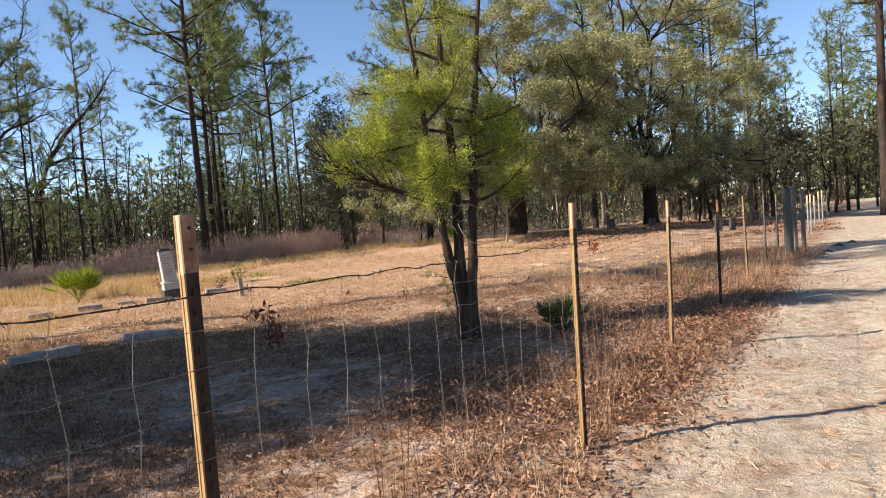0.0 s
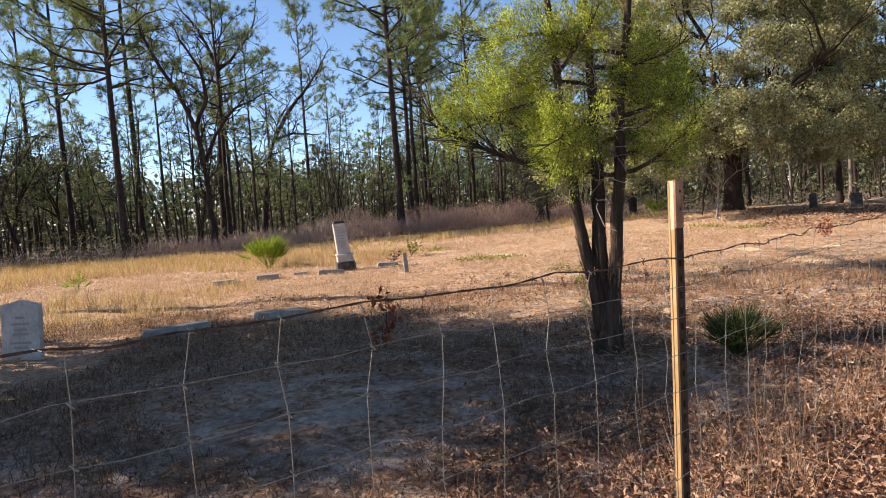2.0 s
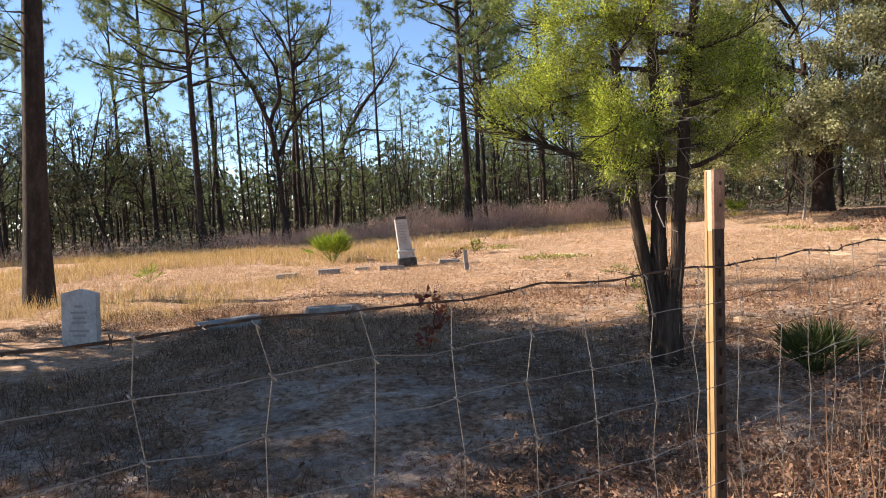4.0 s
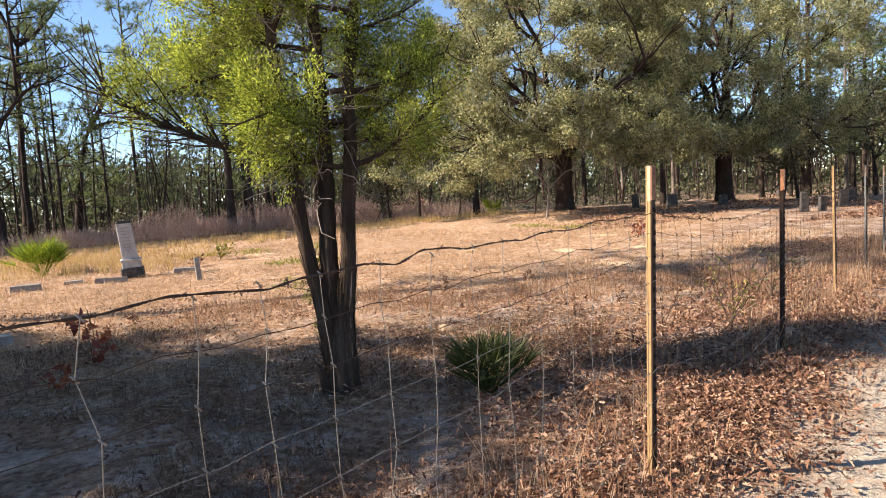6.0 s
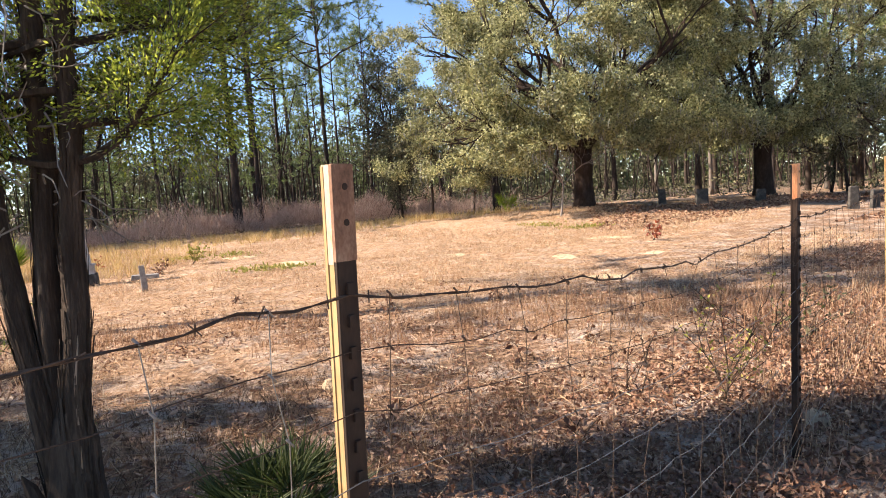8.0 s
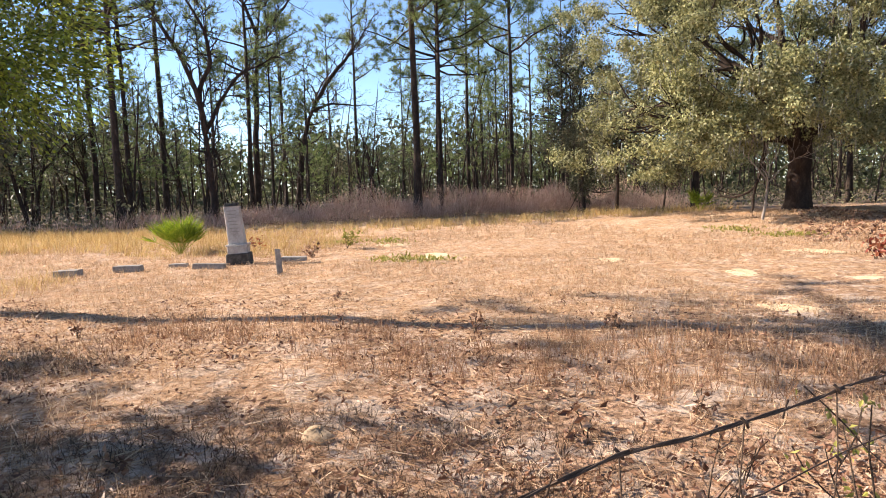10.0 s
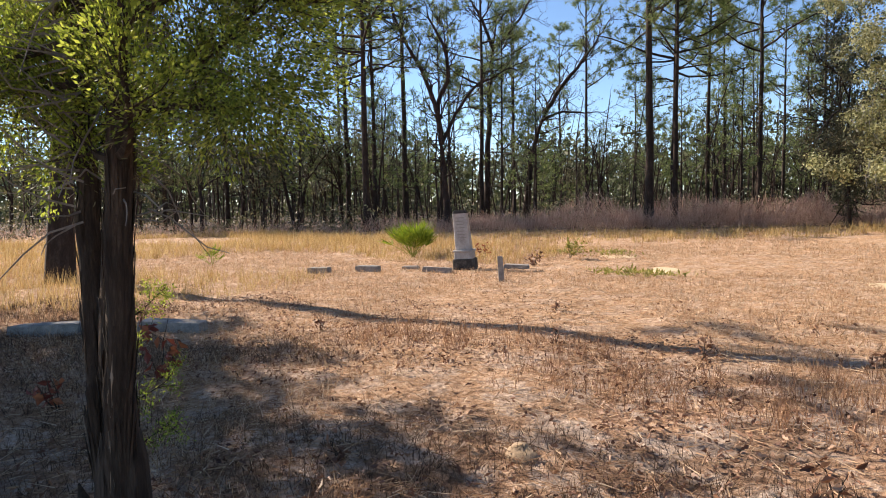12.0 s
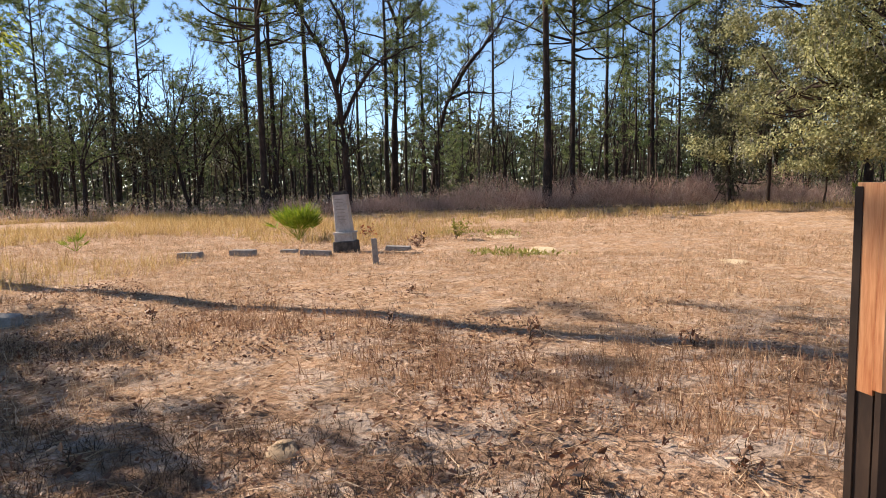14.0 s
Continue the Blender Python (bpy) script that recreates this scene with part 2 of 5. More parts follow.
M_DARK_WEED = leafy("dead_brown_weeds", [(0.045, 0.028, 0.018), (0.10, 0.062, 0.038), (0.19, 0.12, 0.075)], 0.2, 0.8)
M_RED_LEAF = leafy("red_oak_leaves", [(0.13, 0.03, 0.02), (0.25, 0.06, 0.035), (0.38, 0.14, 0.06)], 0.3)
M_TWIG = leafy("bare_purple_twigs", [(0.25, 0.14, 0.105), (0.41, 0.255, 0.20), (0.55, 0.38, 0.30), (0.65, 0.49, 0.40)], 0.15, 0.8)
M_YELLOW_WEED = leafy("yellow_green_weeds", [(0.17, 0.17, 0.035), (0.29, 0.27, 0.06), (0.40, 0.34, 0.10)], 0.3)
M_MOSS = leafy("grey_hanging_moss", [(0.16, 0.165, 0.14), (0.28, 0.28, 0.25), (0.36, 0.35, 0.31)], 0.3, 0.9)

# ---- building helpers ----
rng = np.random.default_rng(7)


class Geo:
    """Vertices, triangles and quads gathered into one mesh."""

    def __init__(self):
        self.v, self.t, self.q, self.n = [], [], [], 0

    def add(self, v, tris=None, quads=None):
        v = np.asarray(v, float).reshape(-1, 3)
        self.v.append(v)
        if tris is not None and len(tris):
            self.t.append(np.asarray(tris, int) + self.n)
        if quads is not None and len(quads):
            self.q.append(np.asarray(quads, int) + self.n)
        self.n += len(v)

    def mesh(self, name, mat, smooth=False):
        me = bpy.data.meshes.new(name)
        v = np.concatenate(self.v) if self.v else np.zeros((0, 3))
        t = np.concatenate(self.t) if self.t else np.zeros((0, 3), int)
        q = np.concatenate(self.q) if self.q else np.zeros((0, 4), int)
        me.vertices.add(len(v))
        me.vertices.foreach_set("co", v.astype(np.float32).ravel())
        loops = np.concatenate([t.ravel(), q.ravel()]).astype(np.int32)
        me.loops.add(len(loops))
        me.loops.foreach_set("vertex_index", loops)
        sizes = np.concatenate([np.full(len(t), 3), np.full(len(q), 4)]).astype(np.int32)
        starts = np.concatenate([[0], np.cumsum(sizes)[:-1]]).astype(np.int32)
        me.polygons.add(len(sizes))
        me.polygons.foreach_set("loop_start", starts)
        me.polygons.foreach_set("loop_total", sizes)
        me.polygons.foreach_set("use_smooth", np.full(len(sizes), smooth, bool))
        me.materials.append(mat)
        me.update(calc_edges=True)
        return me


def tube(geo, pts, radii, sides=6, cap=True, wobble=0.0):
    """A tapered tube along pts."""
    pts = np.asarray(pts, float)
    radii = np.broadcast_to(np.asarray(radii, float), (len(pts),))
    tang = np.gradient(pts, axis=0)
    tang /= np.linalg.norm(tang, axis=1)[:, None] + 1e-9
    ref = np.array([0.0, 0, 1]) if abs(tang[0][2]) < 0.8 else np.array([1.0, 0, 0])
    u = np.cross(tang, ref)
    u /= np.linalg.norm(u, axis=1)[:, None] + 1e-9
    w = np.cross(tang, u)
    a = np.arange(sides) / sides * 2 * math.pi
    ring = np.cos(a)[None, :, None] * u[:, None, :] + np.sin(a)[None, :, None] * w[:, None, :]
    r = radii[:, None, None]
    if wobble:
        r = r * (1 + wobble * rng.standard_normal((len(pts), sides, 1)))
    v = pts[:, None, :] + ring * r
    i = np.arange(len(pts) - 1)[:, None] * sides
    j = np.arange(sides)[None, :]
    k = (j + 1) % sides
    quads = np.stack([i + j, i + k, i + k + sides, i + j + sides], -1).reshape(-1, 4)
    v = v.reshape(-1, 3)
    tris = None
    if cap:
        top = (len(pts) - 1) * sides
        v = np.vstack([v, pts[-1:], pts[:1]])
        jj = np.arange(sides)
        n = len(pts) * sides
        tris = np.vstack([np.stack([top + jj, top + (jj + 1) % sides, np.full(sides, n)], -1),
                          np.stack([(jj + 1) % sides, jj, np.full(sides, n + 1)], -1)])
    geo.add(v, tris, quads)


def unit(v):
    v = np.asarray(v, float)
    return v / (np.linalg.norm(v, axis=-1, keepdims=True) + 1e-9)


def leaves(geo, at, along, length, width, curl=0.0, face=None):
    """Diamond-shaped leaves: one quad each, rooted at 'at', pointing along; face: the way that they turn up to."""
    at, along = np.asarray(at, float), unit(along)
    n = len(at)
    length = np.broadcast_to(length, (n,))[:, None]
    width = np.broadcast_to(width, (n,))[:, None]
    side = unit(np.cross(along, rng.standard_normal((n, 3)) if face is None else face))
    up = np.cross(side, along)
    mid = at + along * length * 0.45
    v = np.stack([at, mid + side * width / 2 + up * curl * length, at + along * length, mid - side * width / 2 + up * curl * length], 1)
    geo.add(v.reshape(-1, 3), None, np.arange(4 * n).reshape(n, 4))


def blades(geo, at, along, length, width):
    """Thin blades: one triangle each."""
    at, along = np.asarray(at, float), unit(along)
    n = len(at)
    length = np.broadcast_to(length, (n,))[:, None]
    width = np.broadcast_to(width, (n,))[:, None]
    side = unit(np.cross(along, rng.standard_normal((n, 3))))
    v = np.stack([at - side * width / 2, at + side * width / 2, at + along * length], 1)
    geo.add(v.reshape(-1, 3), np.arange(3 * n).reshape(n, 3))


def box(geo, lo, hi, top=1.0, turn=0.0, at=(0, 0, 0), chamfer=0.0, lean=(0, 0)):
    """A box from lo to hi whose top is scaled by 'top', with chamfered upright edges."""
    (x0, y0, z0), (x1, y1, z1) = lo, hi
    cx, cy = (x0 + x1) / 2, (y0 + y1) / 2
    hx, hy = (x1 - x0) / 2, (y1 - y0) / 2
    c = chamfer
    outline = [(-hx + c, -hy), (hx - c, -hy), (hx, -hy + c), (hx, hy - c), (hx - c, hy), (-hx + c, hy), (-hx, hy - c), (-hx, -hy + c)] if c else [(-hx, -hy), (hx, -hy), (hx, hy), (-hx, hy)]
    n = len(outline)
    levels = [(z0, 1.0), (z1 - c, top), (z1, top * (1 - (c / max(hx, hy)) if c else 1))] if c else [(z0, 1.0), (z1, top)]
    v = []
    ca, sa = math.cos(turn), math.sin(turn)
    for z, s in levels:
        for px, py in outline:
            x, y = cx + px * s + lean[0] * z, cy + py * s + lean[1] * z
            v.append((at[0] + x * ca - y * sa, at[1] + x * sa + y * ca, at[2] + z))
    quads = []
    for L in range(len(levels) - 1):
        for j in range(n):
            k = (j + 1) % n
            quads.append((L * n + j, L * n + k, (L + 1) * n + k, (L + 1) * n + j))
    top_i = (len(levels) - 1) * n
    v.append(tuple(np.mean(v[top_i:top_i + n], axis=0)))
    v.append(tuple(np.mean(v[:n], axis=0)))
    tris = [(top_i + j, top_i + (j + 1) % n, len(v) - 2) for j in range(n)] + [((j + 1) % n, j, len(v) - 1) for j in range(n)]
    geo.add(v, tris, quads)


def part(name, geo, mat, parent=None, label="", smooth=False):
    ob = new(name, geo.mesh(name, mat, smooth))
    if parent is not None:
        ob.parent = parent
    if label:
        tagged(ob, label)
    return ob


def thing(name, m, label, category, group="", kind=""):
    ob = new(name)
    ob.empty_display_size = 0.2
    ob.matrix_basis = m
    return tagged(ob, label, category, group, kind)


def ground_z(x, y):
    x, y = np.asarray(x, float), np.asarray(y, float)
    z = -0.05 - 0.08 * np.exp(-((x + 7) ** 2 + (y - 17.5) ** 2) / 32)
    z = z + 0.46 * np.exp(-((x - 6) ** 2 / 170 + (y - 33) ** 2 / 60))
    z = z + 0.018 * np.sin(1.3 * x + 0.7 * y + 1) + 0.014 * np.sin(0.9 * y - 1.7 * x) + 0.009 * np.sin(3.1 * x + 2.3 * y) + 0.007 * np.sin(4.3 * y - 2.9 * x + 2)
    return z


def road_side(x, y):
    """Metres to the right of the sand road's edge (negative: towards the graves)."""
    return 0.83 * x - 0.56 * y + 1.15


# ---- ground ----


def steps(fine0, fine1, fine, far, growth=1.25):
    a = list(np.arange(fine0, fine1, fine))
    s, x = fine, fine1
    while x < far:
        a.append(x)
        s *= growth
        x += s
    s, x = fine, fine0
    lo = []
    while x > -far:
        s *= growth
        x -= s
        lo.append(x)
    return np.array(lo[::-1] + a)


def build_ground():
    xs, ys = steps(-9, 9, 0.08, 1500, 1.12), steps(1.5, 17, 0.08, 1500, 1.12)
    X, Y = np.meshgrid(xs, ys, indexing="ij")
    Z = ground_z(X, Y)
    near = np.exp(-(X ** 2 + (Y - 8) ** 2) / 200)
    Z = Z + near * rng.normal(0, 0.006, X.shape)
    # wheel ruts of the road
    d = road_side(X, Y)
    Z = Z - near * 0.03 * (np.exp(-((d - 1.1) / 0.35) ** 2) + np.exp(-((d - 2.9) / 0.35) ** 2))
    n, m = X.shape
    i = np.arange(n - 1)[:, None] * m
    j = np.arange(m - 1)[None, :]
    g = Geo()
    g.add(np.stack([X, Y, Z], -1), None, np.stack([i + j, i + j + m, i + j + m + 1, i + j + 1], -1).reshape(-1, 4))
    tagged(part("ground", g, M_GROUND, smooth=True), "sandy ground with dry grass, leaf litter and a pale sand road", "ground", kind="structure")


build_ground()

# ---- fence ----
POSTS = [(-3.0, -1.2, 1.58), (-0.726, 1.579, 1.584), (0.825, 3.928, 1.553), (2.318, 6.412, 1.52), (3.868, 8.763, 1.478), (5.60, 11.56, 1.505), (7.02, 13.64, 1.49), (7.85, 14.7, 1.48)]
POST_LOOK = [(M_RUST, M_WHITE_PAINT), (M_RUST, M_WHITE_PAINT), (M_RUST, M_WHITE_PAINT), (M_RUST, M_WHITE_PAINT), (M_RUST_DARK_SHADED, M_PEACH_PAINT), (M_RUST, M_RUST), (M_GREEN_STEEL, M_WHITE_PAINT), (M_GREEN_STEEL, M_WHITE_PAINT)]
FENCE_WAY = math.atan2(0.83, 0.56)


def steel_post(fence, x, y, top, steel, paint, lean):
    """A channel-shaped steel post: studded face towards the road, coloured dark for its shade, rusty sides, paint on
    its tip.
    """
    z = float(ground_z(x, y)) - 0.05
    h = top - z
    tilt = pose(0, 0, 0, math.degrees(-lean[1]), math.degrees(lean[0]), 0)
    g = Geo()
    for side in (-1, 1):
        e = side * 0.0185
        box(g, (e - 0.0025, 0.0045, 0), (e + 0.0025, 0.024, h))
        box(g, (e + side * 0.0005, 0.019, 0), (e + side * 0.0045, 0.026, h - 0.001))
    post = part("steel_post", g, steel, fence)
    post.matrix_basis = pose(x, y, z, 0, 0, math.degrees(FENCE_WAY)) @ tilt
    g = Geo()
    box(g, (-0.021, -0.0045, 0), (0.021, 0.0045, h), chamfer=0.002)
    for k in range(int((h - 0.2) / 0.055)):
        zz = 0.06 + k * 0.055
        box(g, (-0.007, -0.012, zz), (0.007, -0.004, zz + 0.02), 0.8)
    # this face turns from the sun: its shade is painted as darker rust
    part("studded_face", g, M_RUST_DARK_SHADED, post, "dark rusty studded face")
    if paint is not steel:
        g = Geo()
        for side in (-1, 1):
            e = side * 0.0185
            box(g, (e - 0.0035, 0.0045, h - 0.165), (e + 0.0035, 0.0245, h + 0.002))
        part("painted_tip", g, paint, post, "chipped pale paint at the post's tip")
        g = Geo()
        box(g, (-0.0225, -0.0058, h - 0.16), (0.0225, 0.0058, h + 0.003), chamfer=0.002)
        # white tips get a browner worn paint here that holds the face's shade
        face = part("painted_face", g, M_WORN_SHADED_PAINT if paint is M_WHITE_PAINT else paint, post, "worn brownish paint")
        for zz in (h - 0.035, h - 0.095):
            g = Geo()
            tube(g, [(0.002, -0.0050, zz), (0.002, -0.0066, zz)], 0.006, 10)
            part("bolt_hole", g, M_RUST_DARK_SHADED, face, "dark round hole")
    return post


def wire_path(a, b, za, zb, sag, kinks, n=26):
    s = np.linspace(0, 1, n)
    p = np.outer(1 - s, (*a, za)) + np.outer(s, (*b, zb))
    p[:, 2] -= sag * 4 * s * (1 - s)
    p[1:-1] += rng.normal(0, kinks, (n - 2, 3))
    return p


def build_fence():
    fence = thing("wire_fence", pose(0, 0, 0), "rusty woven wire fence on steel posts beside a sand road", "fence")
    leans = [(0, 0), (0.0, 0.0), (0.012, -0.012), (0.015, -0.022), (-0.029, -0.02), (-0.03, 0), (0.01, 0), (0, 0)]
    for (x, y, top), (steel, paint), lean in zip(POSTS, POST_LOOK, leans):
        steel_post(fence, x, y, top, steel, paint, lean)
    tops = [1.42, 1.358, 1.288, 1.302, 1.225, 1.21, 1.2, 1.19]
    sags = [0.003, 0.003, 0.003, 0.082, 0.02, 0.02, 0.02]
    drops = [0, 0.097, 0.203, 0.327, 0.46, 0.60, 0.75, 0.90, 1.05]
    spacing = [(0.1, 0.195), (0.19, 0.195), (0.08, 0.196), (0.08, 0.20), (0.1, 0.2), (0.1, 0.2), (0.1, 0.2)]
    off = np.array([0.83, -0.56]) * 0.012
    along, behind = np.array([math.cos(FENCE_WAY), math.sin(FENCE_WAY)]), np.array([-math.sin(FENCE_WAY), math.cos(FENCE_WAY)])
    held = [np.array(p[:2]) + 1.15 * (lean[0] * along + lean[1] * behind) + off for p, lean in zip(POSTS, leans)]
    for k in range(len(POSTS) - 1):
        a, b = held[k], held[k + 1]
        length = float(np.linalg.norm(b - a))
        g = Geo()
        p = wire_path(a, b, tops[k], tops[k + 1], sags[k], 0.006, int(length / 0.1))
        side = np.array([0.56, 0.83, 0])
        # two twisted strands and their barbs
        ang = np.linspace(0, length * 40, len(p) * 5)
        fine = np.stack([np.interp(np.linspace(0, 1, len(ang)), np.linspace(0, 1, len(p)), p[:, c]) for c in range(3)], -1)
        across = np.array([0.83, -0.56, 0])
        for ph in (0, math.pi):
            tube(g, fine + 0.0015 * (np.cos(ang + ph)[:, None] * across + np.sin(ang + ph)[:, None] * np.array([0, 0, 1])), 0.0016, 5)
        for s in np.arange(0.06, length, 0.128):
            c = fine[int(s / length * (len(fine) - 1))]
            for d in (1, -1):
                w = unit(rng.standard_normal(3)) * 0.013
                tube(g, [c - w, c + w], [0.0016, 0.0009], 4)
        part("barbed_strand", g, M_BARB, fence, "dark rusty barbed wire")
        for r, drop in enumerate(drops[1:]):
            g = Geo()
            sag = sags[k]
            za, zb = tops[k] - drop, tops[k + 1] - drop
            tube(g, wire_path(a, b, za, zb, sag * (1 + 0.1 * r), 0.004, int(length / 0.1)), 0.0011, 5)
            part("line_wire", g, M_BARB if (r < 2 and k in (2, 3)) else M_GALV, fence)
        places = list(np.arange(spacing[k][0], length, spacing[k][1]))
        if k == 2:
            places = [0.08, 0.272, 0.47, 0.63, 0.785, 0.974, 1.17, 1.362, 1.557, 1.757, 1.965, 2.177, 2.375, 2.55, 2.74]
        for s in places:
            f = s / length
            base = a + (b - a) * f
            z1 = tops[k] + (tops[k + 1] - tops[k]) * f
            n = len(drops)
            zz = z1 - np.array(drops) - 4 * sags[k] * f * (1 - f)
            lean = rng.normal(0, 0.02)
            pts = np.stack([base[0] + 0.56 * lean * np.linspace(0, 1, n) + rng.normal(0, 0.007, n), base[1] + 0.83 * lean * np.linspace(0, 1, n) + rng.normal(0, 0.007, n), zz], -1)
            g = Geo()
            tube(g, pts, 0.0010, 5)
            for q in pts:
                tube(g, [q + [0.004, 0.004, -0.007], q + [0.003, -0.003, 0], q + [-0.004, -0.004, 0.007]], 0.0021, 5)
            part("stay_wire", g, M_GALV if k < 3 else M_BARB, fence)


build_fence()


def wood_post(x, y, h, r, mat, label, group, lean=(0, 0), name="wooden_post"):
    g = Geo()
    n = 7
    z = np.linspace(0, h, n)
    pts = np.stack([lean[0] * z, lean[1] * z, z], -1)
    tube(g, pts, r * np.linspace(1.05, 0.95, n), 10, True, 0.03)
    base = thing(name, pose(x, y, float(ground_z(x, y)) - 0.04), label, "post", group)
    part("shaft", g, mat, base, smooth=True)
    return base


wood_post(8.75, 15.9, 1.70, 0.10, M_DARK_WOOD, "thick dark weathered wooden gate post", "gate posts")
wood_post(9.12, 16.3, 1.75, 0.07, M_GREY_WOOD, "pale grey wooden gate post with a dark latch", "gate posts")
wood_post(9.75, 17.0, 1.65, 0.055, M_GREY_WOOD, "slim weathered grey wooden gate post", "gate posts")
for s, (wx, wy) in enumerate([(11.6, 20.2), (12.6, 21.7), (13.4, 22.9), (14.3, 24.2), (15.6, 26.1), (17.0, 28.2), (18.6, 30.5)]):
    p = wood_post(wx, wy, 1.30 + 0.05 * (s % 3), 0.028, M_GREEN_STEEL, "thin fence post with a white-painted top beside the road", "roadside posts", name="fence_post")
    g = Geo()
    h = 1.30 + 0.05 * (s % 3)
    tube(g, [(0, 0, h - 0.28), (0, 0, h + 0.01)], 0.031, 8)
    part("painted_top", g, M_WHITE_PAINT, p, "white painted tip")

# ---- graves ----


def monument():
    x, y = -7.72, 18.3
    base = thing("grave_monument", pose(x, y, float(ground_z(x, y)) - 0.03, 0, -2.5, 33), "tall weathered marble grave monument on a stepped dark base", "gravestone")
    g = Geo()
    box(g, (-0.27, -0.24, 0), (0.27, 0.24, 0.30), 0.97, chamfer=0.02)
    part("plinth", g, M_STONE_DARK, base, "blackened lower block")
    g = Geo()
    box(g, (-0.225, -0.20, 0.297), (0.225, 0.20, 0.47), 0.98, chamfer=0.015)
    box(g, (-0.245, -0.22, 0.468), (0.245, 0.22, 0.515), 1.0, chamfer=0.012)
    part("socle", g, M_STONE, base, "grey middle block with a lip")
    g = Geo()
    box(g, (-0.165, -0.15, 0.512), (0.205, 0.15, 1.40), 0.90, chamfer=0.012, lean=(-0.06, 0.02))
    die = part("die", g, M_STONE, base, "tapering pale marble shaft")
    g = Geo()
    box(g, (-0.236, -0.126, 1.395), (0.108, 0.154, 1.47), 0.82, chamfer=0.015)
    part("broken_cap", g, M_STONE_DARK, base, "dark broken top")
    for k in range(7):
        g = Geo()
        w = 0.11 - 0.012 * (k % 3)
        z = 1.28 - 0.08 * k
        c = 0.02 - 0.06 * z
        box(g, (c - w, -0.1462 + 0.0226 * (z - 0.84), z), (c + w, -0.1432 + 0.0226 * (z - 0.84), z + 0.016))
        part("inscription_line", g, M_LETTER, die)


def grave_slab(x, y, z, w, d, h, turn, label, mat=None, name="grave_marker"):
    g = Geo()
    box(g, (-w / 2, -d / 2, 0), (w / 2, d / 2, h), 0.96, chamfer=min(0.010, h * 0.1))
    v = np.concatenate(g.v)
    v = v + rng.normal(0, 0.003, v.shape)
    g.v = [v]
    ob = part(name, g, mat or M_CONCRETE)
    ob.matrix_basis = pose(x, y, z, rng.normal(0, 1.5), rng.normal(0, 1.5), turn)
    return tagged(ob, label, "gravestone", "low grave markers")


def headstone():
    x, y = -6.98, 7.64
    base = thing("headstone", pose(x, y, float(ground_z(x, y)) - 0.05, -3, 2, 22), "upright grey marble headstone with a low pointed top", "gravestone")
    g = Geo()
    w, d, h = 0.232, 0.05, 0.75
    o = [(-w, 0), (w, 0), (w, h), (0, h + 0.06), (-w, h)]
    v = [(px, s * d, pz) for s in (-1, 1) for px, pz in o]
    g.add(v, [(2, 3, 4), (9, 8, 7)], [(0, 1, 2, 4), (6, 5, 9, 7), (0, 5, 6, 1), (1, 6, 7, 2), (2, 7, 8, 3), (3, 8, 9, 4), (4, 9, 5, 0)])
    slab = part("slab", g, M_STONE, base)
    for z, w in ((0.57, 0.06), (0.49, 0.11), (0.42, 0.08), (0.36, 0.10), (0.25, 0.13), (0.19, 0.09)):
        g = Geo()
        box(g, (-w, -d - 0.002, z), (w, -d + 0.002, z + 0.028))
        part("inscription_line", g, M_LETTER, slab)


def build_graves():
    monument()
    headstone()
    gz = lambda x, y: float(ground_z(x, y)) - 0.01
    for x, y, w, d, h, turn, label in (
            (-9.75, 15.45, 0.54, 0.26, 0.15, 30, "low grey concrete grave marker in the dry grass"),
            (-9.05, 16.35, 0.58, 0.26, 0.15, 30, "low grey concrete grave marker in the dry grass"),
            (-7.7, 17.35, 0.70, 0.24, 0.13, 30, "low pale grave curb before the tall monument"),
            (-8.6, 17.3, 0.4, 0.2, 0.08, 30, "sunken grave curb in the sand"),
            (-6.75, 19.05, 0.6, 0.24, 0.12, 30, "low grave marker beside a withered bush"),
            (-5.80, 9.08, 0.92, 0.30, 0.14, 46, "long low concrete grave curb in the shade"),
            (-4.80, 10.22, 0.80, 0.28, 0.14, 46, "low concrete grave block in the shade")):
        grave_slab(x, y, gz(x, y), w, d, h, turn, label)
    # slim leaning marker
    g = Geo()
    box(g, (-0.055, -0.03, 0), (0.06, 0.035, 0.53), 0.92, chamfer=0.008, lean=(-0.06, 0.0))
    ob = part("wooden_grave_stake", g, M_CONCRETE)
    ob.matrix_basis = pose(-5.33, 16.95, gz(-5.33, 16.95), 0, 0, 38)
    tagged(ob, "slim leaning grey grave stake in the grass", "gravestone")
    # dark old stones under the oak
    for x, y, w, h, turn, top in ((8.05, 29.9, 0.50, 0.62, 5, 0.9), (6.9, 31.2, 0.32, 0.66, -5, 0.95), (11.4, 26.0, 0.34, 0.75, 0, 0.8), (12.1, 26.3, 0.30, 0.6, 10, 0.9), (13.3, 27.4, 0.36, 0.7, 0, 0.9), (10.2, 30.5, 0.4, 0.5, 0, 0.9), (14.6, 29.5, 0.4, 0.6, 8, 0.9)):
        g = Geo()
        box(g, (-w * 0.45, -0.07, 0), (w * 0.45, 0.07, h * 0.9), top, chamfer=0.025)
        ob = part("old_headstone", g, M_STONE_DARK)
        ob.matrix_basis = pose(x, y, gz(x, y), rng.normal(0, 2), rng.normal(0, 3), turn)
        tagged(ob, "dark weathered upright headstone in the oak's shade", "gravestone", "old headstones")


build_graves()

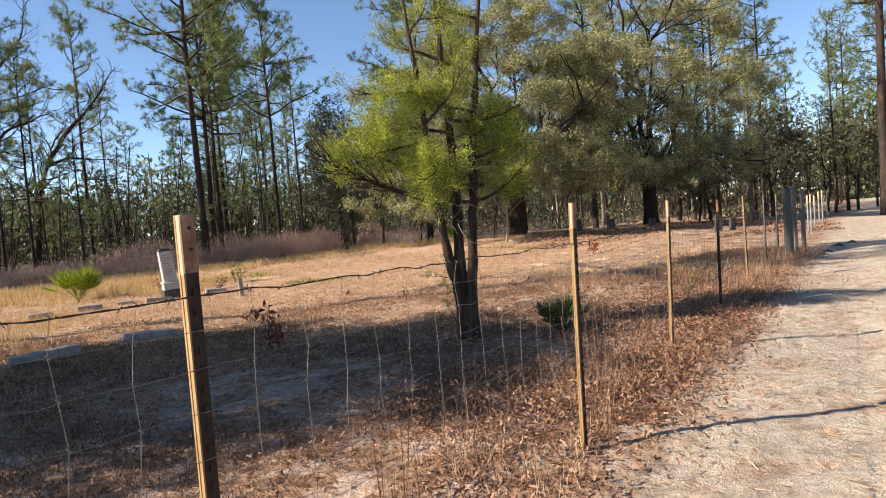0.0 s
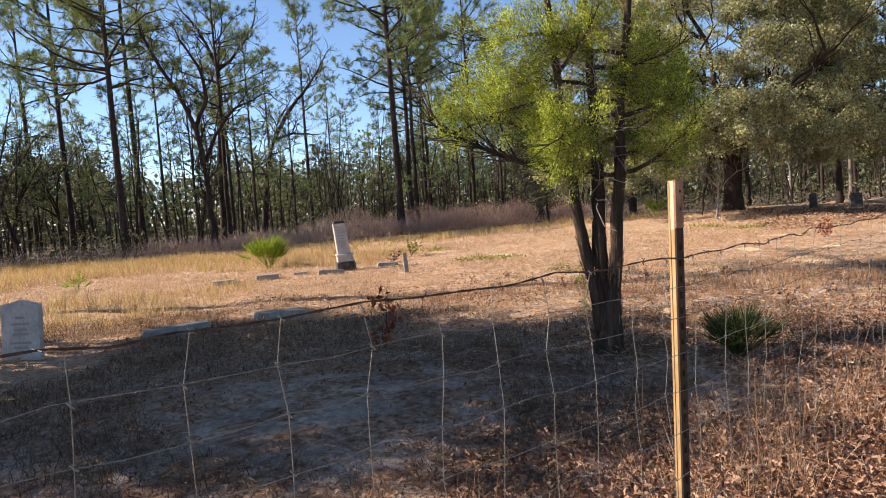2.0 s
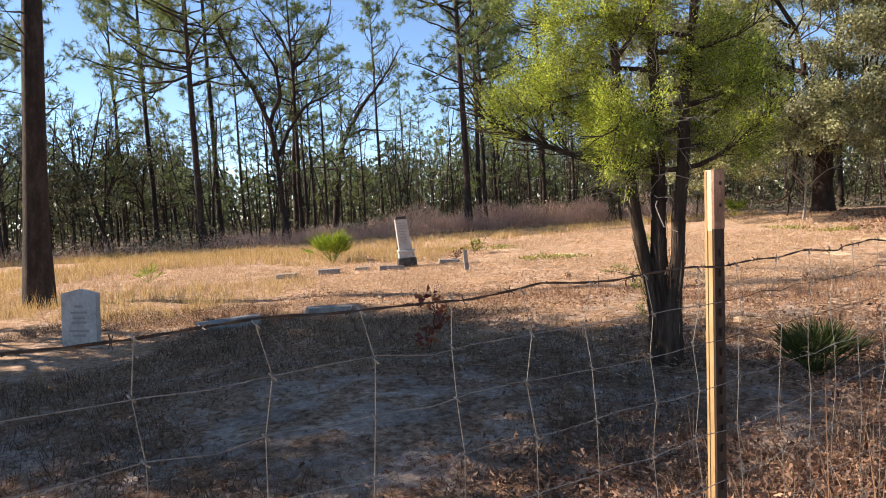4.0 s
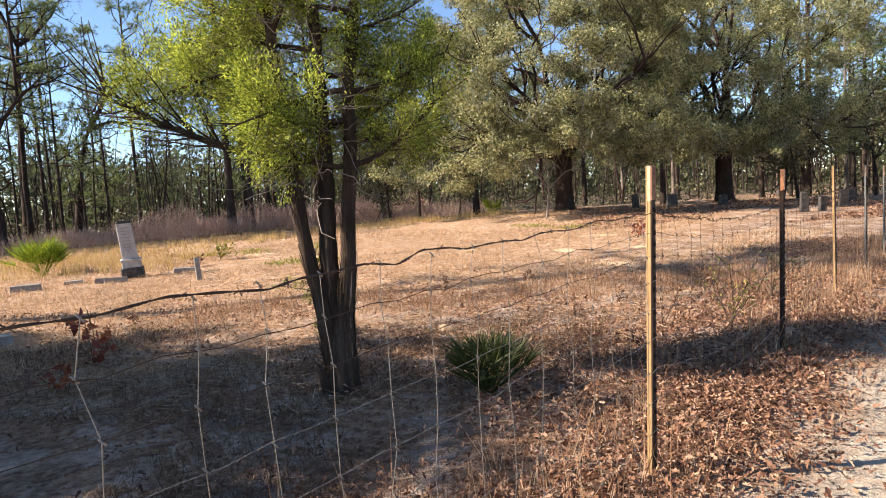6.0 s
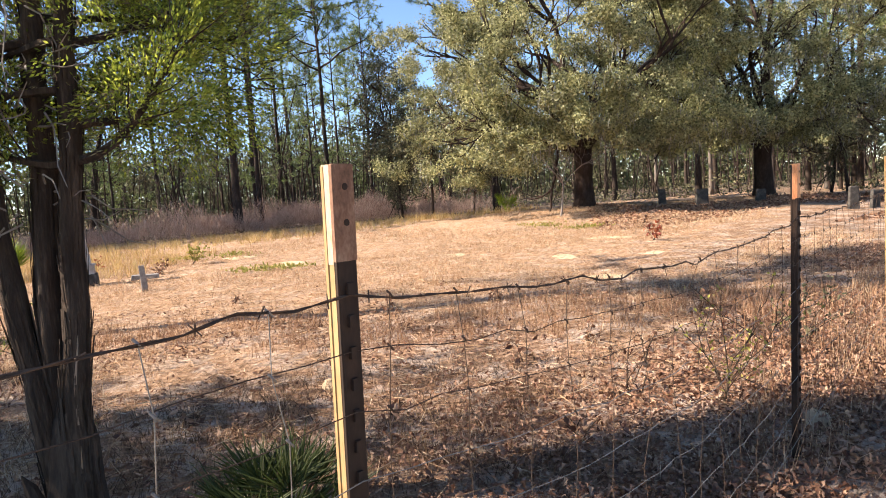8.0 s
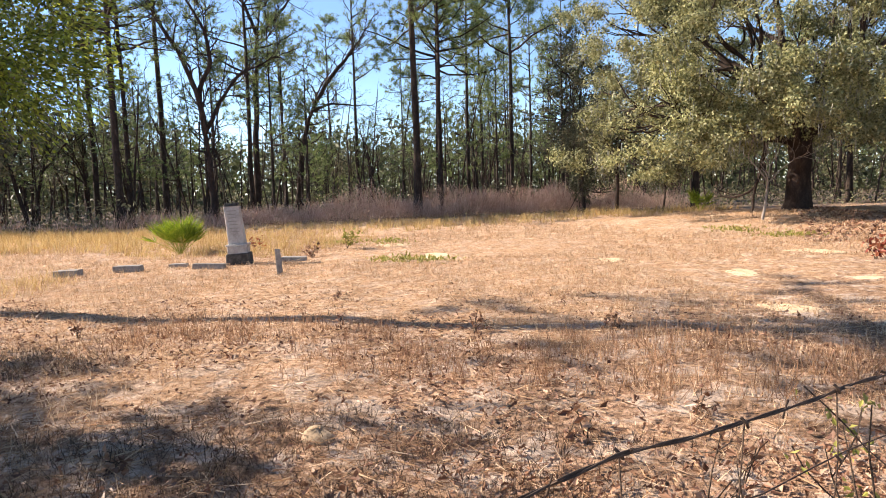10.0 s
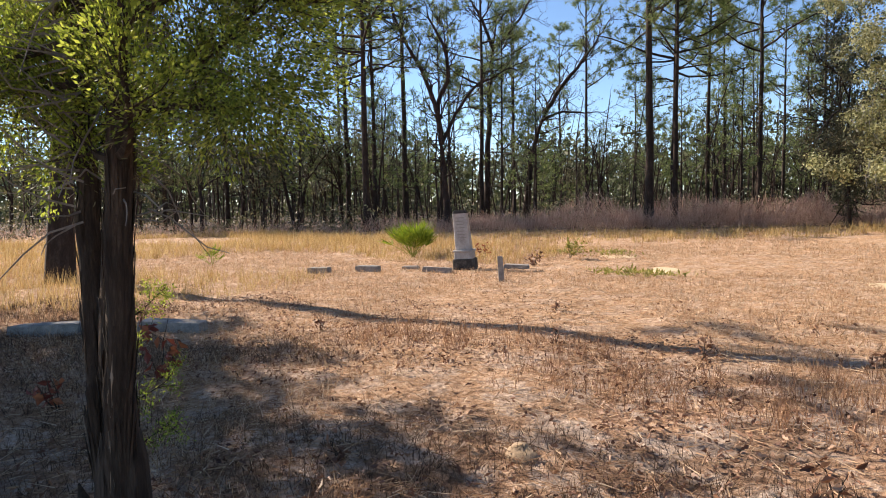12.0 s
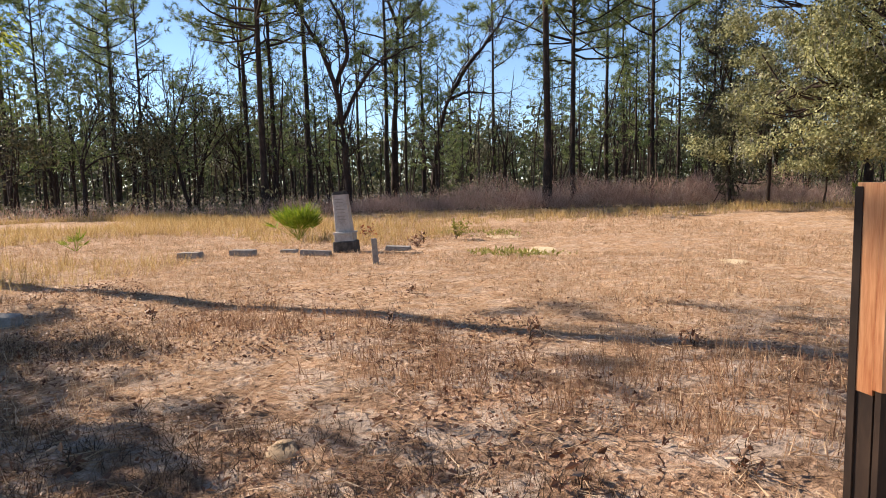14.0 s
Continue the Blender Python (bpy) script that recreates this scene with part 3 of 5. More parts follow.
# ---- trees ----


def bend(start, way, length, n, wiggle, up=0.0):
    """A branch's line: starts at 'start' towards 'way', wanders and turns up."""
    pts = [np.array(start, float)]
    w = unit(np.array(way, float))
    for _ in range(n):
        w = unit(w + rng.normal(0, wiggle, 3) + np.array([0, 0, up]))
        pts.append(pts[-1] + w * length / n)
    return np.array(pts)


def needle_tufts(g, at, way, per, length, width):
    at = np.repeat(np.asarray(at), per, 0)
    w = np.repeat(unit(way), per, 0)
    blades(g, at, w * 0.5 + unit(rng.standard_normal(at.shape)), length * rng.uniform(0.7, 1.15, len(at)), width)


def pine(name, height, crown0, r, branches, reach, per, label, bark=None, lean=0.02, sub=2, needle=(0.34, 0.026)):
    """A pine: bare tapering trunk, upswept limbs and tufts of long needles."""
    tree = thing(name, pose(0, 0, -200), label, "tree", "pines")
    bark = bark or M_PINE_BARK
    g = Geo()
    n = 12
    z = np.linspace(0, height, n)
    trunk = np.stack([np.cumsum(rng.normal(0, lean, n)) * height / 14, np.cumsum(rng.normal(0, lean, n)) * height / 14, z], -1)
    trunk[:, :2] -= trunk[0, :2]
    rad = r * (1 - 0.85 * (z / height) ** 1.2)
    rad[0] *= 1.35
    trunk = np.vstack([trunk[:1] - [0, 0, 0.15], trunk])
    rad = np.concatenate([[rad[0] * 1.1], rad])
    tube(g, trunk, rad, 9 if sub > 1 else 6, True, 0.03)
    tips, ways = [], []
    for k in range(branches):
        f = rng.random() ** 0.85
        zz = crown0 + (height - crown0) * f
        c = np.array([np.interp(zz, trunk[:, 2], trunk[:, a]) for a in range(3)])
        a = rng.uniform(0, 2 * math.pi)
        L = reach * (1.1 - 0.7 * f) * rng.uniform(0.45, 1.25)
        line = bend(c, (math.cos(a), math.sin(a), rng.uniform(-0.1, 0.5) + 0.4 * f), L, 5, 0.17, 0.05)
        rr = 0.016 + 0.013 * L
        tube(g, line[::2] if sub < 2 else line, np.linspace(rr, rr * 0.35, 3 if sub < 2 else 6), 3 if sub < 2 else 4, False)
        for j in range(2, 6):
            for _ in range(1 if j < 3 else sub):
                wv = unit(line[j] - line[j - 1]) + rng.normal(0, 0.6, 3) + [0, 0, 0.15]
                twig = bend(line[j], wv, rng.uniform(0.35, 0.8), 3, 0.15, 0.08)
                tube(g, twig[[0, 3]] if sub < 3 else twig, np.linspace(0.013, 0.006, 2 if sub < 3 else 4), 3, False)
                spots = [twig[-1], twig[2], twig[-1] + rng.normal(0, 0.16, 3)][:2 if sub < 2 else 3]
                tips += spots
                ways += [wv] * len(spots)
    # dead stubs below the crown
    for _ in range(6):
        zz = rng.uniform(crown0 * 0.5, crown0)
        c = np.array([np.interp(zz, trunk[:, 2], trunk[:, a]) for a in range(3)])
        a = rng.uniform(0, 6.28)
        tube(g, bend(c, (math.cos(a), math.sin(a), 0.1), rng.uniform(0.4, 1.4), 3, 0.15), [0.03, 0.02, 0.014, 0.008], 4, False)
    part("trunk", g, bark, tree, smooth=True)
    g = Geo()
    needle_tufts(g, np.array(tips), np.array(ways), per, *needle)
    part("crown", g, M_NEEDLE, tree)
    return tree


def limbs(g, start, way, length, r, depth, spread, tips, up=0.05, n=5, wiggle=0.16, kids=3):
    line = bend(start, way, length, n, wiggle, up)
    tube(g, line, np.linspace(r, r * 0.55, n + 1), 7 if r > 0.05 else (5 if r > 0.015 else 3), False)
    if depth == 0:
        tips.append((line[-1], unit(line[-1] - line[-2])))
        return
    for k in range(kids):
        j = n if k == 0 else rng.integers(n // 2, n + 1)
        w = unit(line[j] - line[j - 1]) + rng.normal(0, spread, 3)
        limbs(g, line[j], w, length * rng.uniform(0.55, 0.8), r * 0.55 * (1 if k else 1.1), depth - 1, spread, tips, up, n, wiggle, kids)


def leaf_clumps(g, centres, radius, per, length, width):
    n = len(centres)
    c = np.repeat(np.asarray(centres), per, 0)
    off = rng.standard_normal((n * per, 3))
    off = unit(off) * (rng.random((n * per, 1)) ** 0.45) * np.repeat(np.broadcast_to(radius, (n,)), per)[:, None] * np.array([1, 1, 0.75])
    face = unit(off) + [0, 0, 0.3] + rng.normal(0, 0.4, off.shape)
    leaves(g, c + off, np.cross(face, rng.standard_normal(off.shape)) + 0.3 * unit(off), length * rng.uniform(0.7, 1.3, n * per), width * rng.uniform(0.7, 1.2, n * per), 0.08, face)


def live_oak(x, y, turn, reach, height, low, label, seedy, clumps=780, per=62, lift=0.8, gap_at=-0.7):
    tree = thing("live_oak", pose(x, y, float(ground_z(x, y)) - 0.05, 0, 0, turn), label, "tree")
    g = Geo()
    tips = []
    trunk = bend((0, 0, -0.1), (0.05, 0, 1), 2.7, 6, 0.05, 0.3)
    rad = np.array([0.56, 0.42, 0.38, 0.36, 0.36, 0.36, 0.33])
    tube(g, trunk, rad, 12, True, 0.04)
    for k in range(7):
        a = k * 2 * math.pi / 7 + rng.normal(0, 0.2)
        limbs(g, trunk[-1] + rng.normal(0, 0.1, 3) - [0, 0, 0.3 * (k % 3)], (math.cos(a), math.sin(a), 0.35 + 0.5 * (k % 2)), reach * 0.5, 0.14, 3, 0.42, tips, 0.04)
    for k in range(2):
        limbs(g, trunk[-1], (rng.normal(0, 0.3), rng.normal(0, 0.3), 1), height * 0.42, 0.16, 3, 0.42, tips, 0.03)
    part("trunk", g, M_OAK_BARK, tree, "dark furrowed trunk and spreading limbs", True)
    # boughs: clusters of leaf clumps over a broad uneven dome, with dark gaps between them
    d = unit(rng.standard_normal((clumps, 3)))
    f = rng.uniform(0.35, 1.0, len(d)) ** 0.45
    lump = 1 + 0.13 * np.sin(5 * d[:, 0] + seedy) * np.cos(4 * d[:, 1] - seedy) + 0.10 * np.sin(9 * d[:, 2] + 7 * d[:, 0])
    mid = low + (height - low) * 0.42
    # the skirt hangs down without drawing in
    d[:, :2] *= np.where(d[:, 2] < 0, np.minimum(1.5, 0.97 / np.sqrt(1.001 - d[:, 2] ** 2)), 1.0)[:, None]
    bough = d * (f * lump)[:, None] * np.array([reach, reach * 0.9, (height - low) * 0.55])
    bough[:, 2] += mid
    gap = np.sin(1.5 * bough[:, 0] + seedy) + np.sin(1.7 * bough[:, 1] + 0.8 * bough[:, 2]) + np.sin(2.1 * bough[:, 2] - 0.7 * bough[:, 0] + seedy)
    bough = bough[gap > gap_at]
    bough = bough[bough[:, 2] > low + lift * np.clip((bough[:, 0] + 3.6) / 2.6, 0, 1) + 0.5 * rng.random(len(bough))]
    n = clumps // 6
    a, q = rng.uniform(0, 2 * math.pi, n), reach * 0.8 * np.sqrt(rng.random(n))
    under = np.stack([q * np.cos(a), q * np.sin(a), low + lift + rng.uniform(0.5, 2.4, n)], -1)
    bough = np.vstack([bough, under])
    c = np.repeat(bough, 6, 0) + unit(rng.standard_normal((len(bough) * 6, 3))) * rng.uniform(0.15, 0.62, (len(bough) * 6, 1)) * [1, 1, 0.65]
    c = np.vstack([c, np.array([q[0] for q in tips if q[0][2] > low + lift + 0.5])])
    g = Geo()
    leaf_clumps(g, c, rng.uniform(0.22, 0.46, len(c)), per, 0.10, 0.06)
    part("crown", g, M_OAK_LEAF, tree)
    # hanging moss
    g = Geo()
    low_c = c[(c[:, 2] < mid) & (rng.random(len(c)) < 0.10)]
    at = np.repeat(low_c, 22, 0) + rng.normal(0, 0.22, (len(low_c) * 22, 3))
    blades(g, at, np.array([0, 0, -1]) + rng.normal(0, 0.3, at.shape), rng.uniform(0.15, 0.5, len(at)), 0.03)
    part("hanging_moss", g, M_MOSS, tree, "grey hanging moss strands")
    return tree


def bare_oak(name, x, y, height, r, way, label, depth=5, turn=0, leafy_tips=0, bark=None):
    bark = bark or M_OAK_BARK
    tree = thing(name, pose(x, y, float(ground_z(x, y)) - 0.08, 0, 0, turn), label, "tree", "leafless oaks")
    g = Geo()
    tips = []
    line = bend((0, 0, 0), way, height * 0.4, 6, 0.09, 0.08)
    tube(g, line, np.linspace(r * 1.25, r * 0.75, 7), 8, False, 0.05)
    part("trunk", g, bark, tree, smooth=True)
    for k in range(4):
        g = Geo()
        w = unit(line[-1] - line[-2]) + rng.normal(0, 0.42, 3)
        limbs(g, line[-1 - (k > 1)], w, height * 0.27 * rng.uniform(0.8, 1.2), r * 0.6, depth - 1, 0.42, tips, 0.05, 4, 0.2)
        part("limb", g, bark, tree, smooth=True)
    if leafy_tips:
        g = Geo()
        t = np.array([q[0] for q in tips])
        t = t[rng.random(len(t)) < 0.5]
        leaf_clumps(g, t, 0.3, leafy_tips, 0.11, 0.06)
        part("crown", g, M_BUSH, tree, "sparse withered leaves")
    return tree


def juniper():
    x0, y0 = 0.29, 8.13
    tree = thing("red_cedar", pose(x0, y0, float(ground_z(x0, y0)) - 0.05), "yellow-green red cedar with three dark stems by the fence", "tree")
    stems = [
        ([(-0.06, 0, 0), (-0.09, -0.02, 0.5), (-0.21, 0, 1.1), (-0.28, 0.02, 1.7), (-0.36, 0.05, 2.4), (-0.45, 0.1, 3.3), (-0.55, 0.1, 4.3), (-0.6, 0.2, 5.3)], 0.074),
        ([(0, 0.03, 0), (-0.01, 0.03, 0.5), (-0.02, 0.06, 1.1), (0.0, 0.08, 1.8), (0.0, 0.12, 2.6), (-0.05, 0.2, 3.6), (-0.05, 0.2, 4.6), (0.0, 0.25, 5.8)], 0.088),
        ([(0.05, -0.02, 0), (0.07, -0.03, 0.5), (0.13, -0.02, 1.1), (0.19, -0.02, 1.7), (0.25, 0.0, 2.5), (0.36, 0.05, 3.4), (0.5, 0.1, 4.6), (0.65, 0.1, 6.0)], 0.078),
    ]
    # the crown's lobes: centre, radii, sprays
    lobes = [((-1.22, 0.15, 2.52), (0.46, 0.50, 0.40), 62), ((-0.80, 0.05, 2.55), (0.42, 0.50, 0.45), 38), ((-0.22, -0.15, 2.20), (0.42, 0.45, 0.50), 105),
             ((0.55, 0.30, 2.38), (0.55, 0.50, 0.58), 150), ((-0.05, 0.20, 3.05), (0.75, 0.60, 0.48), 105), ((-0.65, 0.1, 3.15), (0.5, 0.5, 0.42), 40), ((-0.2, 0.2, 3.9), (0.55, 0.5, 0.5), 34)]

    def in_crown(p, grow=1.15):
        p = np.atleast_2d(p)
        return np.any([(((p - c) / (np.array(q) * grow)) ** 2).sum(1) < 1 for c, q, _ in lobes], axis=0)

    twigs, at, ways = Geo(), [], []
    bole = Geo()
    tube(bole, [(0, 0, -0.05), (0, 0, 0.08), (0, 0.01, 0.22), (0.01, 0.01, 0.42), (0.01, 0.01, 0.56), (0.01, 0.01, 0.64)], [0.19, 0.145, 0.122, 0.108, 0.085, 0.03], 14, True, 0.05)
    part("root_flare", bole, M_CEDAR_BARK, tree, smooth=True)
    for s, (pts, r) in enumerate(stems):
        pts = np.array(pts)
        t = np.linspace(0, 1, 30)
        fine = np.stack([np.interp(t, np.linspace(0, 1, len(pts)), pts[:, c]) for c in range(3)], -1)
        fine[3:] += np.cumsum(rng.normal(0, 0.006, (27, 3)), 0) * [1, 1, 0]
        g = Geo()
        tube(g, fine, r * (1 - 0.82 * t), 10, True, 0.06)
        stem = part("stem", g, M_CEDAR_BARK, tree, "dark shaggy bark", True)
        # shaggy strips of bark
        g = Geo()
        k = rng.integers(0, 22, 420)
        a = rng.uniform(0, 2 * math.pi, 420)
        rr = (r * (1 - 0.82 * t[k]))[:, None]
        out = np.stack([np.cos(a), np.sin(a), np.zeros(420)], -1)
        base = fine[k] + out * rr * 0.96 + rng.uniform(-0.08, 0.08, (420, 1)) * [0, 0, 1]
        tang = unit(fine[k + 1] - fine[k])
        side = unit(np.cross(tang, out))
        w, L = rng.uniform(0.004, 0.012, (420, 1)), rng.uniform(0.08, 0.3, (420, 1))
        lift = out * rng.uniform(0.003, 0.014, (420, 1))
        g.add(np.stack([base - side * w, base + side * w, base + tang * L + side * w * 0.6 + lift, base + tang * L - side * w * 0.6 + lift], 1), None, np.arange(1680).reshape(420, 4))
        tagged(part("bark_strip", g, M_CEDAR_BARK, stem), kind="stuff")
        if s:
            g = Geo()
            i0, i1 = 2, 9
            side = np.array([0.7, -0.72, 0])
            strip = fine[i0:i1] + side * (r * (1 - 0.82 * t[i0:i1]) * 0.80)[:, None]
            tube(g, strip, [0.004, 0.014, 0.018, 0.017, 0.014, 0.01, 0.004], 6, True, 0.1)
            part("bare_streak", g, M_CEDAR_WOOD, stem, "pale streak of bare wood")
        for k in range(24):
            f = 0.33 + 0.65 * ((k + rng.random()) / 24) ** 1.25
            c = np.array([np.interp(f, t, fine[:, a]) for a in range(3)])
            a = k * 2.4 + s * 2 + rng.normal(0, 0.3)
            out = np.array([math.cos(a), math.sin(a)])
            if s == 0:
                out = unit(out + [-0.75, -0.1])
            if s == 2:
                out = unit(out + [0.45, 0.0])
            L = ((1.45 if s < 2 else 0.95) - 0.75 * max(0.0, (c[2] - 2.2) / 4)) * rng.uniform(0.65, 1.1)
            line = bend(c, (*out, rng.uniform(-0.12, 0.22) if c[2] < 3.0 else rng.uniform(0.1, 0.6)), L, 6, 0.13, 0.02)
            line[:, 1] = c[1] + (line[:, 1] - c[1]) * 0.62
            if c[2] < 1.7 or not in_crown(line[-1], 1.25)[0]:
                continue
            tube(twigs, line, np.linspace(0.026, 0.006, 7), 5, False)
            for j in range(2, 7):
                for _ in range(3):
                    wv = unit(line[j] - line[j - 1]) + rng.normal(0, 0.6, 3) + [0, 0, 0.15]
                    tw = bend(line[j], wv, 0.30, 3, 0.12, 0.1)
                    tube(twigs, tw, [0.006, 0.005, 0.003, 0.002], 3, False)
                    at += [tw[-1], tw[2]]
                    ways += [wv, wv]
    # the long dark limb that reaches out to one side
    limb = bend((-0.30, 0.0, 1.80), (-1, -0.02, 0.42), 1.5, 8, 0.06, 0.03)
    tube(twigs, limb, np.linspace(0.045, 0.008, 9), 6, False)
    for j in range(3, 9):
        for _ in range(6):
            wv = unit(limb[j] - limb[j - 1]) + rng.normal(0, 0.6, 3) + [0, 0, 0.3]
            tw = bend(limb[j], wv, rng.uniform(0.3, 0.7), 3, 0.12, 0.1)
            tube(twigs, tw, [0.01, 0.007, 0.005, 0.003], 4, False)
            at += [tw[-1], tw[2]]
            ways += [wv, wv]
    part("branch_frame", twigs, M_CEDAR_BARK, tree, "grey-brown branches and twigs")
    # dead inner twigs
    g = Geo()
    for _ in range(230):
        a, z = rng.uniform(0, 2 * math.pi), rng.uniform(1.5, 3.5)
        p0 = np.array([-0.12 + 0.22 * math.cos(a), 0.06 + 0.15 * math.sin(a), z])
        tw = bend(p0, (math.cos(a), math.sin(a), rng.normal(0.0, 0.5)), rng.uniform(0.2, 0.6), 4, 0.28)
        tube(g, tw, [0.006, 0.005, 0.004, 0.003, 0.002], 3, False)
    tagged(part("dead_twig", g, M_PALE_BARK, tree, "pale grey dead twigs inside the crown"), kind="stuff")
    at, ways = np.array(at), np.array(ways)
    keep = in_crown(at) & (rng.random(len(at)) < 0.75) | ((at[:, 2] > 3.3) & (rng.random(len(at)) < 0.25))
    keep &= at[:, 0] > -1.75
    at, ways = at[keep], ways[keep]
    for c, q, n in lobes:
        d = unit(rng.standard_normal((n, 3))) * (rng.random((n, 1)) ** 0.33)
        p = d * q + np.array(c)
        open_air = np.sin(5.3 * p[:, 0] + 2.1 * p[:, 2]) + np.sin(4.7 * p[:, 1] - 3.9 * p[:, 2] + 1) + np.cos(6.1 * p[:, 2] + 2.7 * p[:, 0])
        d, p = d[open_air > -0.75], p[open_air > -0.75]
        at, ways = np.vstack([at, p]), np.vstack([ways, d + [0, 0, 0.25] + rng.normal(0, 0.2, d.shape)])
    g, dry = Geo(), Geo()
    per = 175
    c = np.repeat(at, per, 0)
    reach_out = rng.uniform(-0.12, 0.16, (len(c), 1))
    off = rng.normal(0, 1, c.shape) * (0.050 - 0.16 * np.maximum(reach_out, 0)) + np.repeat(unit(ways), per, 0) * reach_out
    w = unit(np.repeat(unit(ways), per, 0) * 0.8 + unit(off) * 0.6 + rng.normal(0, 0.35, c.shape) + [0, 0, 0.15])
    p = c + off
    sel = rng.random(len(p)) < 0.88
    axis = (p - [-0.25, 0.05, 2.6]) * [0.6, 0.6, 0.4]
    face = unit(off) * 0.7 + axis + rng.normal(0, 0.45, p.shape)
    leaves(g, p[sel], w[sel], rng.uniform(0.016, 0.034, sel.sum()), rng.uniform(0.008, 0.013, sel.sum()), 0.0, face[sel])
    part("crown", g, M_CEDAR, tree, "dense yellow-green scale-leaf sprays")
    leaves(dry, p[~sel] * [0.85, 0.85, 1] - [0, 0, 0.05], w[~sel], rng.uniform(0.02, 0.05, (~sel).sum()), 0.006)
    part("dry_sprays", dry, M_CEDAR_DRY, tree, "dry tan inner sprays")
    g = Geo()
    tube(g, [(-0.08, -0.09, -0.03), (-0.11, -0.11, 0.12), (-0.15, -0.12, 0.24), (-0.18, -0.13, 0.31)], [0.05, 0.04, 0.028, 0.004], 7, True, 0.08)
    part("broken_stub", g, M_CEDAR_BARK, tree, "broken dark stub beside the stems")
    # young shoots low on the back of the leaning stem
    for z, x, way in ((0.62, -0.12, (-0.5, 0.9, 0.25)), (0.80, -0.15, (-0.8, 0.6, 0.3)), (0.95, -0.18, (-0.4, 0.9, 0.5)), (0.42, -0.08, (-0.2, 1.0, 0.2))):
        g, tips = Geo(), []
        line = bend((x, 0.0, z), way, 0.36, 5, 0.1)
        tube(g, line, np.linspace(0.007, 0.002, 6), 5, False)
        for j in (2, 3, 4, 5, 5):
            tw = bend(line[j], rng.normal(0, 0.7, 3) + way, 0.11, 3, 0.12)
            tube(g, tw, [0.003, 0.002, 0.002, 0.001], 4, False)
            tips += list(tw[1:])
        shoot = part("shoot", g, M_CEDAR_BARK, tree, "thin young shoot on the stem")
        lf, c = Geo(), np.repeat(np.array(tips), 26, 0)
        leaves(lf, c + rng.normal(0, 0.022, c.shape), rng.normal(0, 0.7, c.shape) + [0, 0, 0.3], 0.022, 0.007)
        part("foliage", lf, M_CEDAR, shoot, "dark green scale-leaf tuft")


rng = np.random.default_rng(11)
juniper()
rng = np.random.default_rng(12)
live_oak(4.0, 32.2, 0, 6.9, 11.8, 1.15, "broad live oak with dense grey-green crown on a low mound", 0.0)
live_oak(11.7, 35.0, 140, 6.2, 14.0, 1.7, "tall live oak hung with grey moss over old headstones", 2.0, clumps=640, lift=0.3, gap_at=-0.2)

rng = np.random.default_rng(13)
TALL = [pine("pine_tree", h, c, r, b, w, 11, "tall slender pine with a bare dark trunk and high crown", needle=(0.38, 0.036)) for h, c, r, b, w in ((21, 9.0, 0.165, 30, 3.4), (19, 9.0, 0.14, 28, 3.0), (22, 10.5, 0.17, 30, 3.5))]
HERO = [pine("pine_tree", h, c, r, b, w, 19, "tall dark-trunked pine with a broad ragged crown", sub=3) for h, c, r, b, w in ((20, 8.0, 0.175, 36, 4.0), (18.5, 8.5, 0.155, 34, 3.6))]
MID = [pine("pine_tree", h, c, r, b, w, 8, "slender mid-height pine with upswept green needles", sub=1, needle=(0.42, 0.050)) for h, c, r, b, w in ((14, 4.5, 0.11, 30, 2.5), (12.5, 3.5, 0.10, 28, 2.4), (15, 6, 0.12, 30, 2.6))]
YOUNG = [pine("young_pine", h, c, r, b, w, 9, "young green pine in the woods", sub=1, needle=(0.34, 0.036)) for h, c, r, b, w in ((8, 1.8, 0.08, 28, 1.8), (6.5, 1.2, 0.07, 26, 1.6))]
BIG = pine("pine_tree", 20, 10, 0.26, 58, 3.4, 24, "large old pine with a thick dark trunk", lean=0.01)
PALE = pine("pine_tree", 20, 9, 0.17, 28, 3.2, 10, "tall pine with a sunlit pale grey trunk", bark=M_GREY_BARK, needle=(0.38, 0.036))
used = set()


def stand(tree, x, y, scale=1.0, turn=None, lean=(0, 0)):
    """Sets the first use of a tree in place, and copies it after that."""
    turn = rng.uniform(0, 360) if turn is None else turn
    m = pose(x, y, float(ground_z(x, y)), lean[0], lean[1], 0) @ pose(0, 0, 0, 0, 0, turn) @ Matrix.Scale(scale, 4)
    if tree.name in used:
        made = copy_thing(tree, m)
        return made
    used.add(tree.name)
    tree.matrix_basis = m
    return tree


stand(BIG, -12.3, 10.6, 0.95, 0, (-4.5, 0))
for k, (x, y, s) in enumerate([(-25.0, 28.0, 1.05), (-27.2, 30.2, 0.95), (-13.2, 36.5, 1.1), (-12.9, 38.6, 0.95), (-26.0, 38.0, 0.9), (-15.6, 48.0, 1.0), (-14.0, 40.5, 0.9), (-18.0, 56, 1.0), (21.5, 30.5, 1.2), (-10.5, 43, 1.0), (-34, 33, 1.0), (-40, 27, 1.0), (-0.5, 44, 1.0), (-44, 22, 1.1)]):
    stand(HERO[k % 2] if math.hypot(x, y) < 52 else TALL[k % 3], x, y, s)


